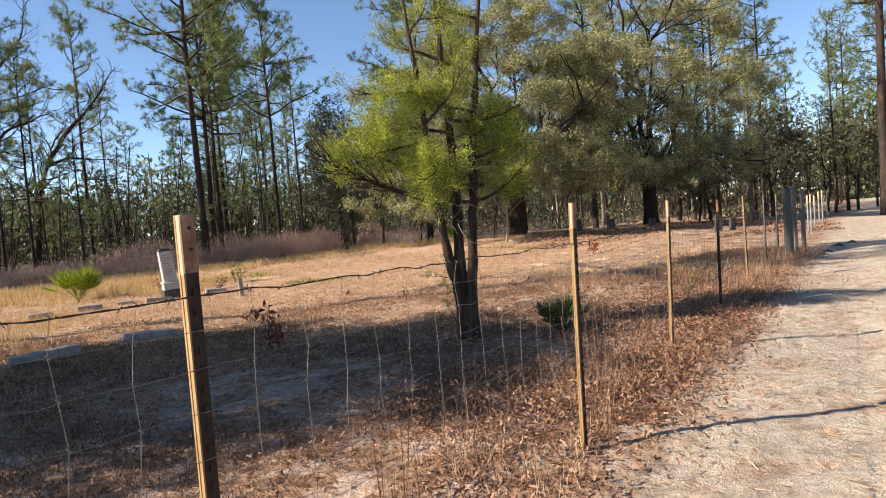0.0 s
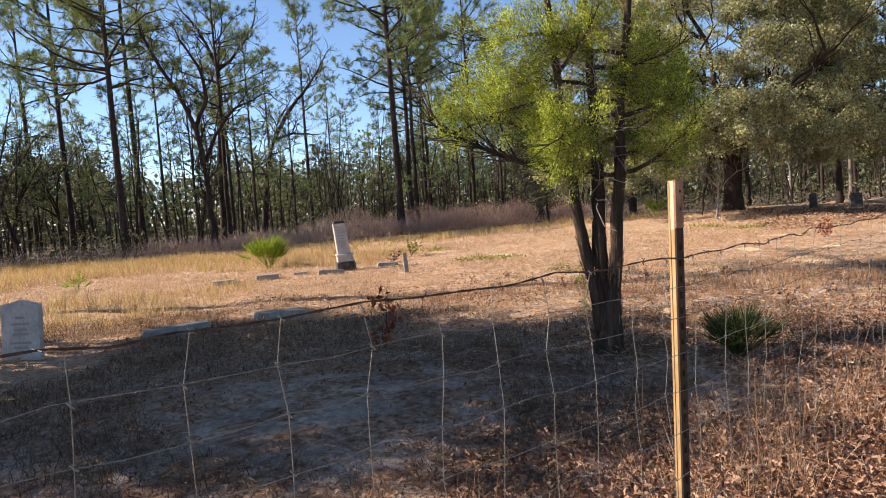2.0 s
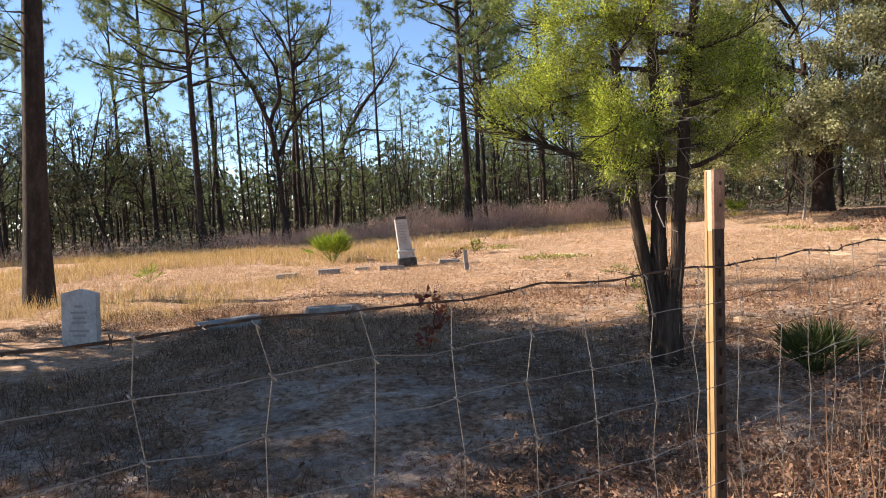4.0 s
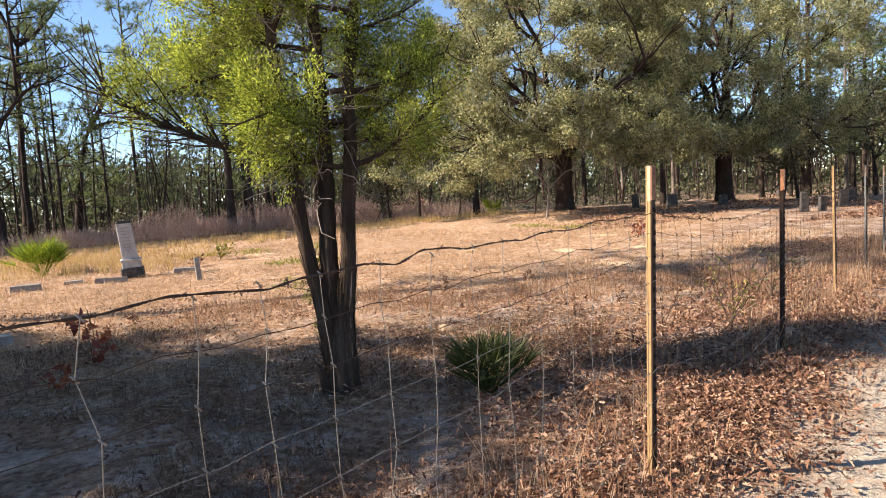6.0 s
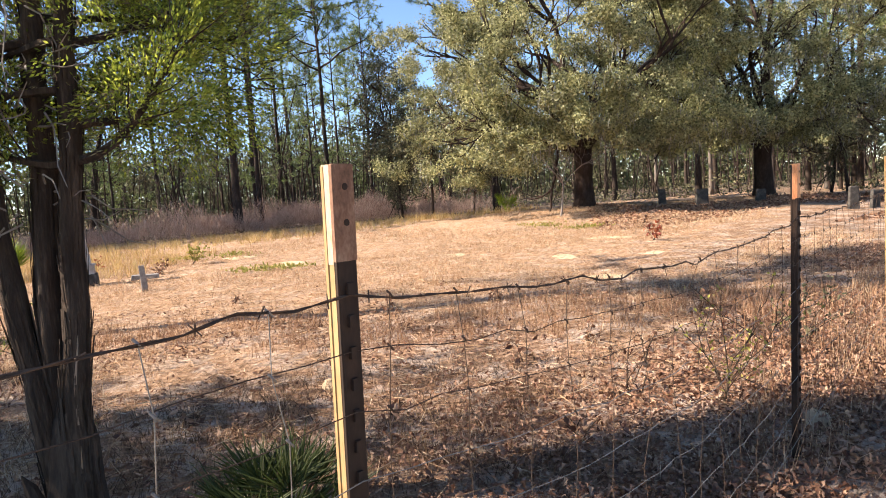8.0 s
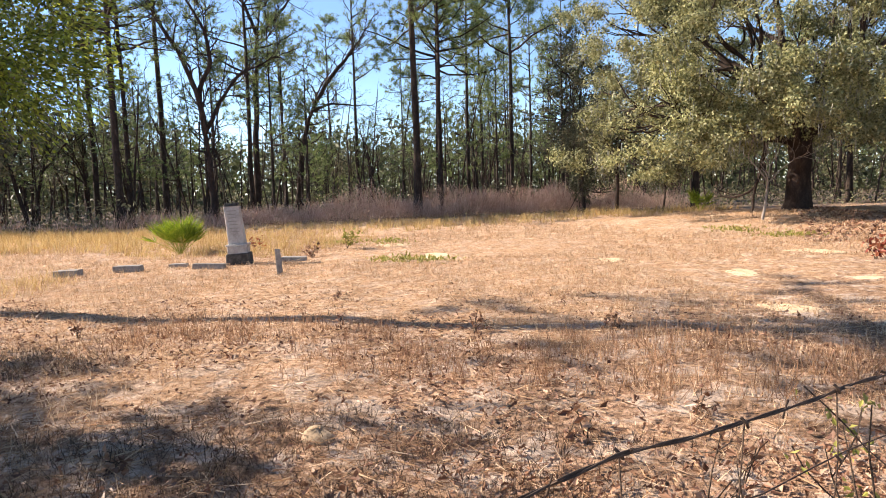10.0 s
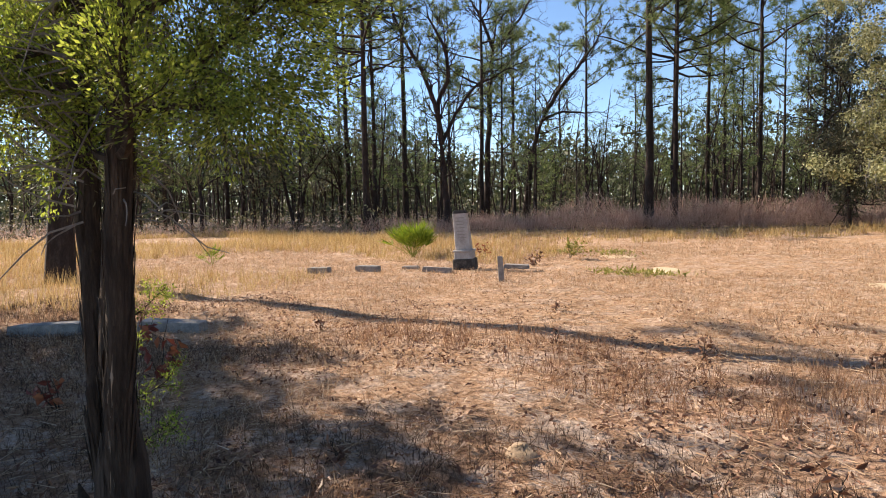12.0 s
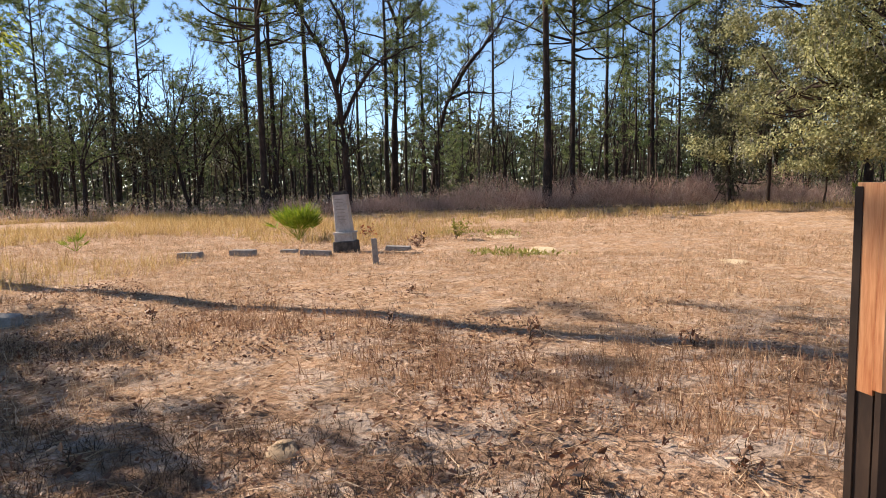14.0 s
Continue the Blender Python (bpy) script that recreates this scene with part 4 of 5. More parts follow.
def forked_oak(x, y, turn, r, scale, stems, label, twigs=5, withered=0):
    """A leafless oak: each main stem (side, height, thickness share) bends its own way and carries twigging limbs."""
    tree = thing("turkey_oak", pose(x, y, float(ground_z(x, y)) - 0.08, 0, 0, turn), label, "tree", "leafless oaks")
    tips = []
    for i, (share, line) in enumerate(stems):
        pts = np.array([(u * scale, rng.normal(0, 0.12) if k else 0.0, z * scale) for k, (u, z) in enumerate(line)])
        t = np.linspace(0, len(pts) - 1, 4 * len(pts))
        fine = np.stack([np.interp(t, np.arange(len(pts)), pts[:, c]) for c in range(3)], -1)
        fine[1:-1] = (fine[:-2] + 2 * fine[1:-1] + fine[2:]) / 4
        fine[2:] += rng.normal(0, 0.022 * scale, (len(fine) - 2, 3))
        g = Geo()
        radii = r * share * np.linspace(1.15 if i == 0 else 1.0, 0.42, len(fine))
        tube(g, fine, radii, 9, False, 0.05)
        for j in range(len(fine) // 3 if i else len(fine) // 2, len(fine)):
            for _ in range(1 + (j % 3 == 0)):
                w = unit(fine[j] - fine[j - 1]) * 0.7 + rng.normal(0, 0.6, 3) + [0, 0, 0.15]
                limbs(g, fine[j], w, rng.uniform(0.5, 1.3) * scale, radii[j] * 0.42, 2, 0.5, tips, 0.05, 4, 0.22, twigs // 2 + 1)
        limbs(g, fine[-1], unit(fine[-1] - fine[-3]), 1.5 * scale, radii[-1] * 0.9, 3, 0.45, tips, 0.04, 4, 0.2, 3)
        part("trunk" if i == 0 else "limb", g, M_OAK_BARK, tree, smooth=True)
    if withered:
        g = Geo()
        t = np.array([q[0] for q in tips])
        t = t[rng.random(len(t)) < 0.4]
        leaf_clumps(g, t, 0.28, withered, 0.10, 0.055)
        part("crown", g, M_BUSH, tree, "sparse withered leaves")
    return tree


rng = np.random.default_rng(14)
forked_oak(-21.8, 30.95, 47, 0.21, 1.0, [
    (1.0, [(0, 0), (-0.1, 2.2), (-0.25, 4.6)]),
    (0.72, [(-0.25, 4.6), (-0.5, 6.6), (-1.2, 8.4), (-2.0, 9.9), (-2.7, 11.4)]),
    (0.62, [(-0.5, 6.6), (0.2, 8.2), (0.0, 9.6), (-0.8, 11.2)]),
    (0.55, [(-0.25, 4.7), (0.5, 6.2), (1.4, 7.5), (2.3, 8.0)])], "leafless dark oak forking into crooked rising limbs", 4)
forked_oak(-29.8, 42.4, 43, 0.24, 1.25, [
    (1.0, [(0, 0), (0.1, 3.5), (0.3, 7.0), (0.5, 10.2)]),
    (0.6, [(0.5, 10.2), (0.0, 11.6), (-0.7, 12.9)]),
    (0.6, [(0.5, 10.2), (1.5, 11.0), (2.7, 12.8)])], "tall leafless oak with a straight trunk and forked top", 4, 5)
forked_oak(-27.4, 43.9, 40, 0.24, 1.2, [
    (1.0, [(0, 0), (0.3, 2.6), (0.6, 4.6), (1.25, 6.5)]),
    (0.7, [(1.25, 6.5), (2.4, 8.3), (3.4, 9.4), (4.1, 10.3)]),
    (0.5, [(1.1, 6.2), (2.3, 6.6), (3.6, 6.5)])], "leafless leaning oak with crooked limbs", 4, 6)
bare_oak("turkey_oak", -31.0, 27.0, 10, 0.10, (-0.02, 0, 1), "leafless oak with thin crooked limbs", 4)


def broadleaf(name, height, reach, clumps, per, label, mat, size=(0.17, 0.09), low=0.25, bark=None):
    """A small leafy tree: branching trunk and uneven clumps of leaves."""
    tree = thing(name, pose(0, 0, -200), label, "tree", "understory trees")
    g = Geo()
    tips = []
    line = bend((0, 0, -0.1), (rng.normal(0, 0.1), rng.normal(0, 0.1), 1), height * 0.38, 5, 0.08, 0.1)
    tube(g, line, np.linspace(0.016, 0.010, 6) * height, 7, False, 0.05)
    for k in range(4):
        limbs(g, line[-1 - k % 2], unit(line[-1] - line[-2]) + rng.normal(0, 0.45, 3), height * 0.28, 0.007 * height, 2, 0.4, tips, 0.06, 4)
    part("trunk", g, bark or M_OAK_BARK, tree, smooth=True)
    d = unit(rng.standard_normal((clumps, 3))) * (rng.uniform(0.3, 1, (clumps, 1)) ** 0.6) * np.array([reach, reach, height * (1 - low) / 2])
    d[:, 2] += height * (1 + low) / 2
    c = np.vstack([d, np.array([q[0] for q in tips])])
    g = Geo()
    leaf_clumps(g, c, rng.uniform(0.3, 0.75, len(c)), per, *size)
    part("crown", g, mat, tree)
    return tree


BUSHY = [broadleaf("understory_tree", h, r, n, 16, "grey-green leafy young tree in the woods", M_BUSH, (0.245, 0.14)) for h, r, n in ((6.5, 2.0, 60), (5.0, 1.8, 50), (8.0, 2.2, 75))]
THIN = [broadleaf("understory_tree", h, r, n, 16, "thin half-bare tree with pale olive leaves", M_FAR_WOOD) for h, r, n in ((9.0, 2.2, 60), (11.0, 2.4, 70))]
CONE = broadleaf("evergreen_tree", 10.5, 1.9, 120, 60, "dark cone-shaped evergreen at the wood's edge", M_BUSH, low=0.12)
rng = np.random.default_rng(15)
CANOPY = broadleaf("leafy_oak", 10.0, 3.0, 40, 13, "leafy oak beside the graves", M_OAK_LEAF, (0.20, 0.12), 0.42)
NARROW = broadleaf("leafy_oak", 10.0, 1.4, 46, 42, "narrow leafy oak beside the graves", M_OAK_LEAF, (0.20, 0.12), 0.5)


def wood_edge(yaw):
    """How far from the walk the woods begin, by bearing in degrees (left positive)."""
    return np.interp(yaw, [-60, -34, -22, -10, 0, 10, 25, 50, 80, 100], [38, 40, 46, 46, 44, 42, 37, 35, 38, 44])


def at_bearing(yaw, r):
    a = np.radians(90 + np.asarray(yaw))
    return 1 + r * np.cos(a), 5 + r * np.sin(a)


def plant_woods():
    n = 0
    spots = []
    while n < 300:
        yaw = rng.uniform(-44, 94)
        r = (rng.uniform(0, 1) ** 0.75) * 62 + wood_edge(yaw)
        x, y = (float(q) for q in at_bearing(yaw, r))
        if -1 < road_side(x, y) < 6 and r < 52:
            continue
        if spots and min((x - q[0]) ** 2 + (y - q[1]) ** 2 for q in spots) < 3.2:
            continue
        spots.append((x, y))
        k = rng.random()
        if k < 0.17:
            kind = TALL[n % 3]
        elif k < 0.58:
            kind = MID[n % 3]
        elif k < 0.68:
            kind = YOUNG[n % 2]
        elif k < 0.86:
            kind = THIN[n % 2]
        else:
            kind = BUSHY[n % 3]
        if r < wood_edge(yaw) + 5 and k > 0.58:
            kind = MID[n % 3]
        if yaw > 68 and kind in TALL:
            kind = YOUNG[n % 2]
        stand(kind, x, y, rng.uniform(0.8, 1.15) * (0.75 if yaw > 70 else 1.0))
        n += 1


rng = np.random.default_rng(16)
plant_woods()
stand(CONE, -6.0, 42.5, 1.0, 0)
stand(CONE, 15.5, 38.0, 0.45, 90)
stand(CONE, -5.0, 38.5, 0.5, 40)
for x, y, s in ((-3.2, 37.5, 0.9), (-1.0, 36.5, 0.7), (17.5, 41, 0.9), (21, 40, 1.0), (24, 44, 1.1), (27, 41, 1.0), (19, 47, 1.2), (30, 38, 1.0), (33, 44, 1.1), (26, 36, 0.7)):
    stand(BUSHY[int(abs(x)) % 3], x, y, s)
for x, y, s in ((11.6, 47, 1.0), (18.5, 49, 1.0), (20.2, 46, 0.9), (22.5, 44, 0.9), (14.5, 55, 1.0)):
    t = stand(TALL[int(x) % 3], x, y, s)
for x, y, s in ((13.5, 52, 1.0), (16.8, 50, 0.95), (19.8, 49.5, 1.1), (10.4, 55, 1.0), (23, 46.5, 1.0), (25.8, 50, 1.0), (21.2, 43.5, 0.9)):
    stand(PALE, x, y, s * 0.85)
for x, y, s in ((24, 38.5, 1.0), (27, 42, 1.1), (29.5, 37, 1.0), (22.5, 43, 1.0), (31, 45, 1.1), (33, 40, 1.0), (19.5, 39, 0.8), (28, 33, 1.0)):
    stand(MID[int(x) % 3], x, y, s)
# dense dark growth on the western side of the woods
for k, (yaw, r, s) in enumerate(((52, 46, 1.1), (55, 41, 0.95), (58, 38, 1.0), (60.5, 43, 1.25), (63, 37, 1.05), (65.5, 41, 1.2), (68, 39, 1.0))):
    x, y = (float(q) for q in at_bearing(yaw, r))
    stand((THIN[0], MID[1], BUSHY[0], THIN[1])[k % 4], x, y, s * 0.85)
    x, y = (float(q) for q in at_bearing(yaw + 1.2, r + 4))
    stand((MID[0], YOUNG[0], MID[2])[k % 3], x, y, 0.95)
# trees that stand out of view and shade the graves
for x, y, s, t in ((-13.3, 4.4, 0.9, 0), (-12.6, 6.9, 0.70, 60), (-13.6, 2.8, 0.74, 20), (-8.4, 0.2, 0.50, 10)):
    stand(CANOPY, x, y, s, t)
for x, y, s, t in ((-11.6, 4.5, 0.92, 150), (-15.0, 2.9, 0.93, 0), (-13.1, 4.2, 0.95, 100), (-12.0, 5.2, 0.96, 200), (-11.3, 6.0, 0.94, 320), (-12.9, 6.3, 0.95, 40), (-13.6, 7.4, 0.95, 280)):
    stand(NARROW, x, y, s, t)
# across the road and behind
for x, y, s in ((10, -6, 1.0), (14, 1, 1.0), (18, 8, 0.9), (22, 14, 1.0), (26, 20, 1.1), (4, -10, 1.0), (-6, -12, 1.0), (-15, -9, 1.1), (29, 27, 1.0)):
    stand(TALL[int(abs(x)) % 3], x, y, s)
    stand(BUSHY[int(abs(x)) % 3], x + 3, y - 2, s)


def rooted(x, y, dz=0.0):
    return np.stack([x, y, ground_z(x, y) + dz], -1)


def far_woods():
    """Woods in the distance: simple trunks and ragged crowns, too many to count."""
    trunk, crown = Geo(), Geo()
    for _ in range(620):
        yaw = rng.uniform(-60, 110)
        r = rng.uniform(95, 190)
        x, y = (float(q) for q in at_bearing(yaw, r))
        h = rng.uniform(9, 17)
        z = float(ground_z(x, y))
        tube(trunk, [(x, y, z), (x + rng.normal(0, 0.3), y, z + h)], [0.16, 0.05], 4, False)
        n = 120
        c = np.stack([x + rng.normal(0, 1.2, n), y + rng.normal(0, 1.2, n), z + h * rng.uniform(0.08, 1.02, n)], -1)
        leaves(crown, c, rng.standard_normal((n, 3)), rng.uniform(0.7, 1.5, n), rng.uniform(0.25, 0.6, n))
    n = 42000
    yaw, r = rng.uniform(-60, 110, n), 88 + 100 * rng.random(n) ** 2
    x, y = at_bearing(yaw, r)
    keep = r > 0
    c = rooted(x[keep], y[keep])
    c[:, 2] += rng.random(len(c)) ** 1.5 * 8
    leaves(crown, c, rng.standard_normal(c.shape), rng.uniform(0.5, 1.4, len(c)), rng.uniform(0.3, 0.8, len(c)))
    tagged(part("far_trunks", trunk, M_PINE_BARK), "dark trunks of distant woods", "woods", kind="stuff")
    tagged(part("far_foliage", crown, M_FAR_WOOD), "green crowns of distant woods", "woods", kind="stuff")


rng = np.random.default_rng(17)
far_woods()


def thin_trunks():
    """Slender dark saplings standing close between the pines."""
    g = Geo()
    for _ in range(420):
        yaw = rng.uniform(-44, 92)
        r = wood_edge(yaw) + rng.uniform(-0.5, 45)
        x, y = (float(q) for q in at_bearing(yaw, r))
        if -1 < road_side(x, y) < 6:
            continue
        h = rng.uniform(3.5, 9)
        line = bend((x, y, float(ground_z(x, y)) - 0.05), (rng.normal(0, 0.09), rng.normal(0, 0.09), 1), h, 5, 0.06, 0.02)
        r0 = rng.uniform(0.035, 0.075)
        tube(g, line, np.linspace(r0, r0 * 0.4, 6), 5, False)
        for _ in range(5):
            k = rng.integers(2, 6)
            tube(g, bend(line[k], rng.normal(0, 1, 3) + [0, 0, 0.7], rng.uniform(0.6, 1.8), 3, 0.2), [0.018, 0.013, 0.009, 0.005], 3, False)
    tagged(part("thin_saplings", g, M_OAK_BARK), "slender dark saplings crowding the woods", "woods", kind="stuff")


thin_trunks()


def brush():
    """Low brush along and inside the woods."""
    g = Geo()
    n = 60000
    yaw = rng.uniform(-46, 96, n)
    r = wood_edge(yaw) - 2 + (rng.random(n) ** 1.3) * 60
    x, y = at_bearing(yaw, r)
    keep = ~((road_side(x, y) > -2) & (road_side(x, y) < 6)) & (np.hypot(x - 6, (y - 33)) > 9)
    lump = np.sin(x * 0.55 + 1.3 * np.sin(y * 0.31)) + np.cos(y * 0.47 + 1.1 * np.sin(x * 0.23))
    keep &= (lump > -0.5)
    x, y, lump = x[keep], y[keep], lump[keep]
    h = np.clip(0.35 + 0.6 * lump, 0.2, 2.0) * (rng.random(len(x)) ** 0.8) * 1.4
    at = np.stack([x, y, ground_z(x, y) + h], -1)
    leaves(g, at, rng.standard_normal(at.shape), rng.uniform(0.12, 0.3, len(at)), rng.uniform(0.06, 0.14, len(at)))
    tagged(part("underbrush", g, M_BUSH), "tangled grey-green underbrush below the pines", "shrubs", kind="stuff")
    # pinkish leafless thicket at the wood's edge
    g = Geo()
    n = 44000
    yaw = np.concatenate([rng.triangular(0, 14, 50, int(n * 0.88)), rng.uniform(34, 92, n - int(n * 0.88))])
    r = wood_edge(yaw) - 4.5 + np.abs(rng.normal(0, 4.0, n))
    x, y = at_bearing(yaw, r)
    lump = 0.65 + 0.45 * np.sin(x * 0.9) * np.cos(y * 0.8) + 0.25 * np.sin(2.3 * x)
    lump = lump * np.where(yaw > 34, 0.45, 1.0)
    z0 = rng.random(n) * 1.35 * lump
    at = np.stack([x, y, ground_z(x, y) + z0], -1)
    blades(g, at, rng.normal(0, 0.5, at.shape) + [0, 0, 1.0], rng.uniform(0.25, 0.7, n), 0.013)
    tagged(part("leafless_thicket", g, M_TWIG), "pinkish-brown leafless thicket along the wood's edge", "shrubs", kind="stuff")


brush()

# ---- ground cover ----


def scatter(n, x0, x1, y0, y1):
    return rng.uniform(x0, x1, n), rng.uniform(y0, y1, n)


def tufts(name, mat, x, y, per, height, width, spread, splay, label):
    g = Geo()
    at = np.repeat(rooted(x, y, -0.01), per, 0)
    at[:, :2] += rng.normal(0, spread, (len(at), 2))
    way = rng.normal(0, splay, at.shape) + [0, 0, 1.0]
    h = np.repeat(height * rng.uniform(0.5, 1.25, len(x)), per) * rng.uniform(0.5, 1.15, len(at))
    far = np.hypot(at[:, 0] - 2, at[:, 1] - 6)
    blades(g, at, way, h, width * (1 + far / 14))
    return tagged(part(name, g, mat), label, "grass", kind="stuff")


def patches(x, y, f=0.7, s=0.0):
    return np.sin(f * x + 1.7 * np.sin(0.6 * f * y + s)) + np.cos(1.1 * f * y + 1.3 * np.sin(0.7 * f * x - s))


def ground_cover():
    # short dry grass of the field
    x, y = scatter(27000, -20, 9, 8.5, 32)
    k = (road_side(x, y) < -2.2) & (patches(x, y) > -0.7 + 0.5 * rng.random(len(x))) & (rng.random(len(x)) < 1.3 - np.hypot(x - 2, y - 8) / 34)
    tufts("dry_grass", M_STRAW, x[k], y[k], 9, 0.13, 0.0055, 0.05, 0.55, "short dry straw-coloured grass of the field")
    # flattened straw
    g = Geo()
    x, y = scatter(62000, -14, 8, 7.5, 25)
    k = (road_side(x, y) < -1.0) & (rng.random(len(x)) < 1.25 - np.hypot(x - 2.5, y - 8) / 19)
    at = rooted(x[k], y[k], 0.012)
    at[:, 2] += rng.random(len(at)) * 0.03
    blades(g, at, rng.normal(0, 1, at.shape) * [1, 1, 0.18], rng.uniform(0.06, 0.24, len(at)), rng.uniform(0.004, 0.010, len(at)))
    tagged(part("flattened_straw", g, M_STRAW), "flattened dead grass on the sand", "grass", kind="stuff")
    # reddish bunch grass along the middle of the field
    x, y = scatter(1300, -3, 6, 10.6, 14.5)
    k = (np.abs(y - (12.3 + 0.18 * x)) < 0.75 + 0.5 * rng.random(len(x))) & (patches(x, y, 1.4) > -0.6) & (road_side(x, y) < -1.4)
    tufts("reddish_bunch_grass", M_RED_GRASS, x[k], y[k], 9, 0.27, 0.0045, 0.06, 0.3, "reddish-brown bunch grass standing in the field")
    # tall golden grass by the wood
    x, y = scatter(5200, -30, -7.5, 9, 24)
    k = (patches(x, y, 0.5) > -0.5) & (np.hypot(x + 8, y - 17) > 2.3) & (np.hypot(x + 6.7, y - 7.5) > 1.5)
    tufts("golden_grass", M_GOLD, x[k], y[k], 8, 0.40, 0.006, 0.07, 0.3, "tall golden dry grass by the wood's edge")
    x, y = scatter(2600, -26, 2, 21, 36)
    k = (np.abs((-0.56 * x + 0.83 * y) - 30) < 3.5)
    tufts("golden_grass", M_GOLD, x[k], y[k], 8, 0.34, 0.008, 0.09, 0.35, "golden dry grass in front of the thicket")
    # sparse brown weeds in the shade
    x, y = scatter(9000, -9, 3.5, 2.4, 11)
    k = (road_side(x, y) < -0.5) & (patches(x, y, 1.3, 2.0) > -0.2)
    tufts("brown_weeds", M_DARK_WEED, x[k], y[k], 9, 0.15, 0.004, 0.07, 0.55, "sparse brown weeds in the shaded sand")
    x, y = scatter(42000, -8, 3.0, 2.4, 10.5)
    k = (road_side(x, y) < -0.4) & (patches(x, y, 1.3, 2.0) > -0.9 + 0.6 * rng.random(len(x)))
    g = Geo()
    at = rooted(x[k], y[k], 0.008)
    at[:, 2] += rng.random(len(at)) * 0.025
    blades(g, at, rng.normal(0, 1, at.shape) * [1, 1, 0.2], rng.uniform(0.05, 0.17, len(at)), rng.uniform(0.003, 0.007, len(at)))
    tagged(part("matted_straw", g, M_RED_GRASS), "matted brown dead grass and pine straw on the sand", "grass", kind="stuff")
    # weeds and stalks along the fence
    d = rng.normal(-0.45, 0.38, 1000)
    s = rng.uniform(0.5, 20, 1000)
    x, y = -1.39 + 0.56 * s + 0.83 * d, 0.56 + 0.83 * s - 0.56 * d
    k = (patches(x, y, 1.7) > -0.9) & (np.hypot(x - 3.5, y - 7.6) > 1.0)
    tufts("fence_weeds", M_STRAW, x[k], y[k], 8, 0.24, 0.0035, 0.05, 0.3, "dry grass along the foot of the fence")
    k = k & (rng.random(len(x)) < 0.22)
    tufts("dry_stalks", M_RED_GRASS, x[k], y[k], 3, 0.62, 0.006, 0.04, 0.16, "tall thin dry stalks in the fence line")
    # road: thin weeds and bits of straw
    x, y = scatter(9000, 1.5, 14, 2.5, 17)
    k = (road_side(x, y) > -0.1) & (patches(x, y, 1.2, 1.0) > 0.3)
    g = Geo()
    at = rooted(x[k], y[k], 0.01)
    blades(g, at, rng.normal(0, 1, at.shape) * [1, 1, 0.2], rng.uniform(0.05, 0.18, len(at)), 0.009)
    sel = rng.random(len(at)) < 0.06
    c = np.repeat(at[sel], 14, 0) + rng.normal(0, 0.05, (sel.sum() * 14, 3)) * [1, 1, 0]
    blades(g, c, rng.normal(0, 0.7, c.shape) + [0, 0, 0.7], rng.uniform(0.03, 0.10, len(c)), 0.004)
    tagged(part("road_straw", g, M_STRAW), "bits of straw on the sand road", "grass", kind="stuff")


rng = np.random.default_rng(18)
ground_cover()


def oak_leaf_litter():
    """Dead leaves lie thick along the fence and thin out into the field."""
    g = Geo()
    n = 50000
    s = rng.uniform(-1, 21, n)
    d = rng.normal(-0.95, 0.8, n)
    x, y = -1.39 + 0.56 * s + 0.83 * d, 0.56 + 0.83 * s - 0.56 * d
    k = (patches(x, y, 1.1, 0.5) > -1.1 + 0.9 * rng.random(n)) & (road_side(x, y) < 0.1 + 0.7 * rng.random(n) ** 2)
    x2, y2 = scatter(28000, -7, 7, 3, 14)
    k2 = (patches(x2, y2, 1.5, 1.5) > -0.2) & (road_side(x2, y2) < -0.3)
    x, y = np.concatenate([x[k], x2[k2]]), np.concatenate([y[k], y2[k2]])
    s = rng.uniform(4.5, 12.5, 13000)
    d = rng.normal(-0.25, 0.33, 13000)
    x = np.concatenate([x, -1.39 + 0.56 * s + 0.83 * d])
    y = np.concatenate([y, 0.56 + 0.83 * s - 0.56 * d])
    at = rooted(x, y, 0.012)
    at[:, 2] += np.abs(rng.normal(0, 0.03, len(at)))
    n = len(at)
    along = unit(rng.normal(0, 1, (n, 3)) * [1, 1, 0.55])
    side = unit(np.cross(along, rng.normal(0, 0.45, (n, 3)) + [0, 0, 1]))
    up = np.cross(side, along)
    L = rng.uniform(0.024, 0.058, n)[:, None]
    W = L * rng.uniform(0.4, 0.65, (n, 1))
    curl = rng.uniform(-0.2, 0.6, (n, 1)) * L
    # a folded leaf with a notched edge: eight corners round a midrib
    v = np.stack([at, at + along * L * 0.25 + side * W * 0.35 + up * curl * 0.6, at + along * L * 0.42 + side * W * 0.18 + up * curl * 0.4, at + along * L * 0.68 + side * W * 0.5 + up * curl,
                  at + along * L + up * curl * 0.5, at + along * L * 0.68 - side * W * 0.5 + up * curl, at + along * L * 0.42 - side * W * 0.18 + up * curl * 0.4, at + along * L * 0.25 - side * W * 0.35 + up * curl * 0.6], 1)
    b = np.arange(n)[:, None] * 8
    tri = np.concatenate([b + [0, 1, 2], b + [0, 2, 4], b + [2, 3, 4], b + [0, 4, 6], b + [4, 5, 6], b + [0, 6, 7]])
    g.add(v.reshape(-1, 3), tri)
    tagged(part("leaf_litter", g, M_DEAD_LEAF), "curled brown oak leaves lying along the fence", "leaves", kind="stuff")


oak_leaf_litter()


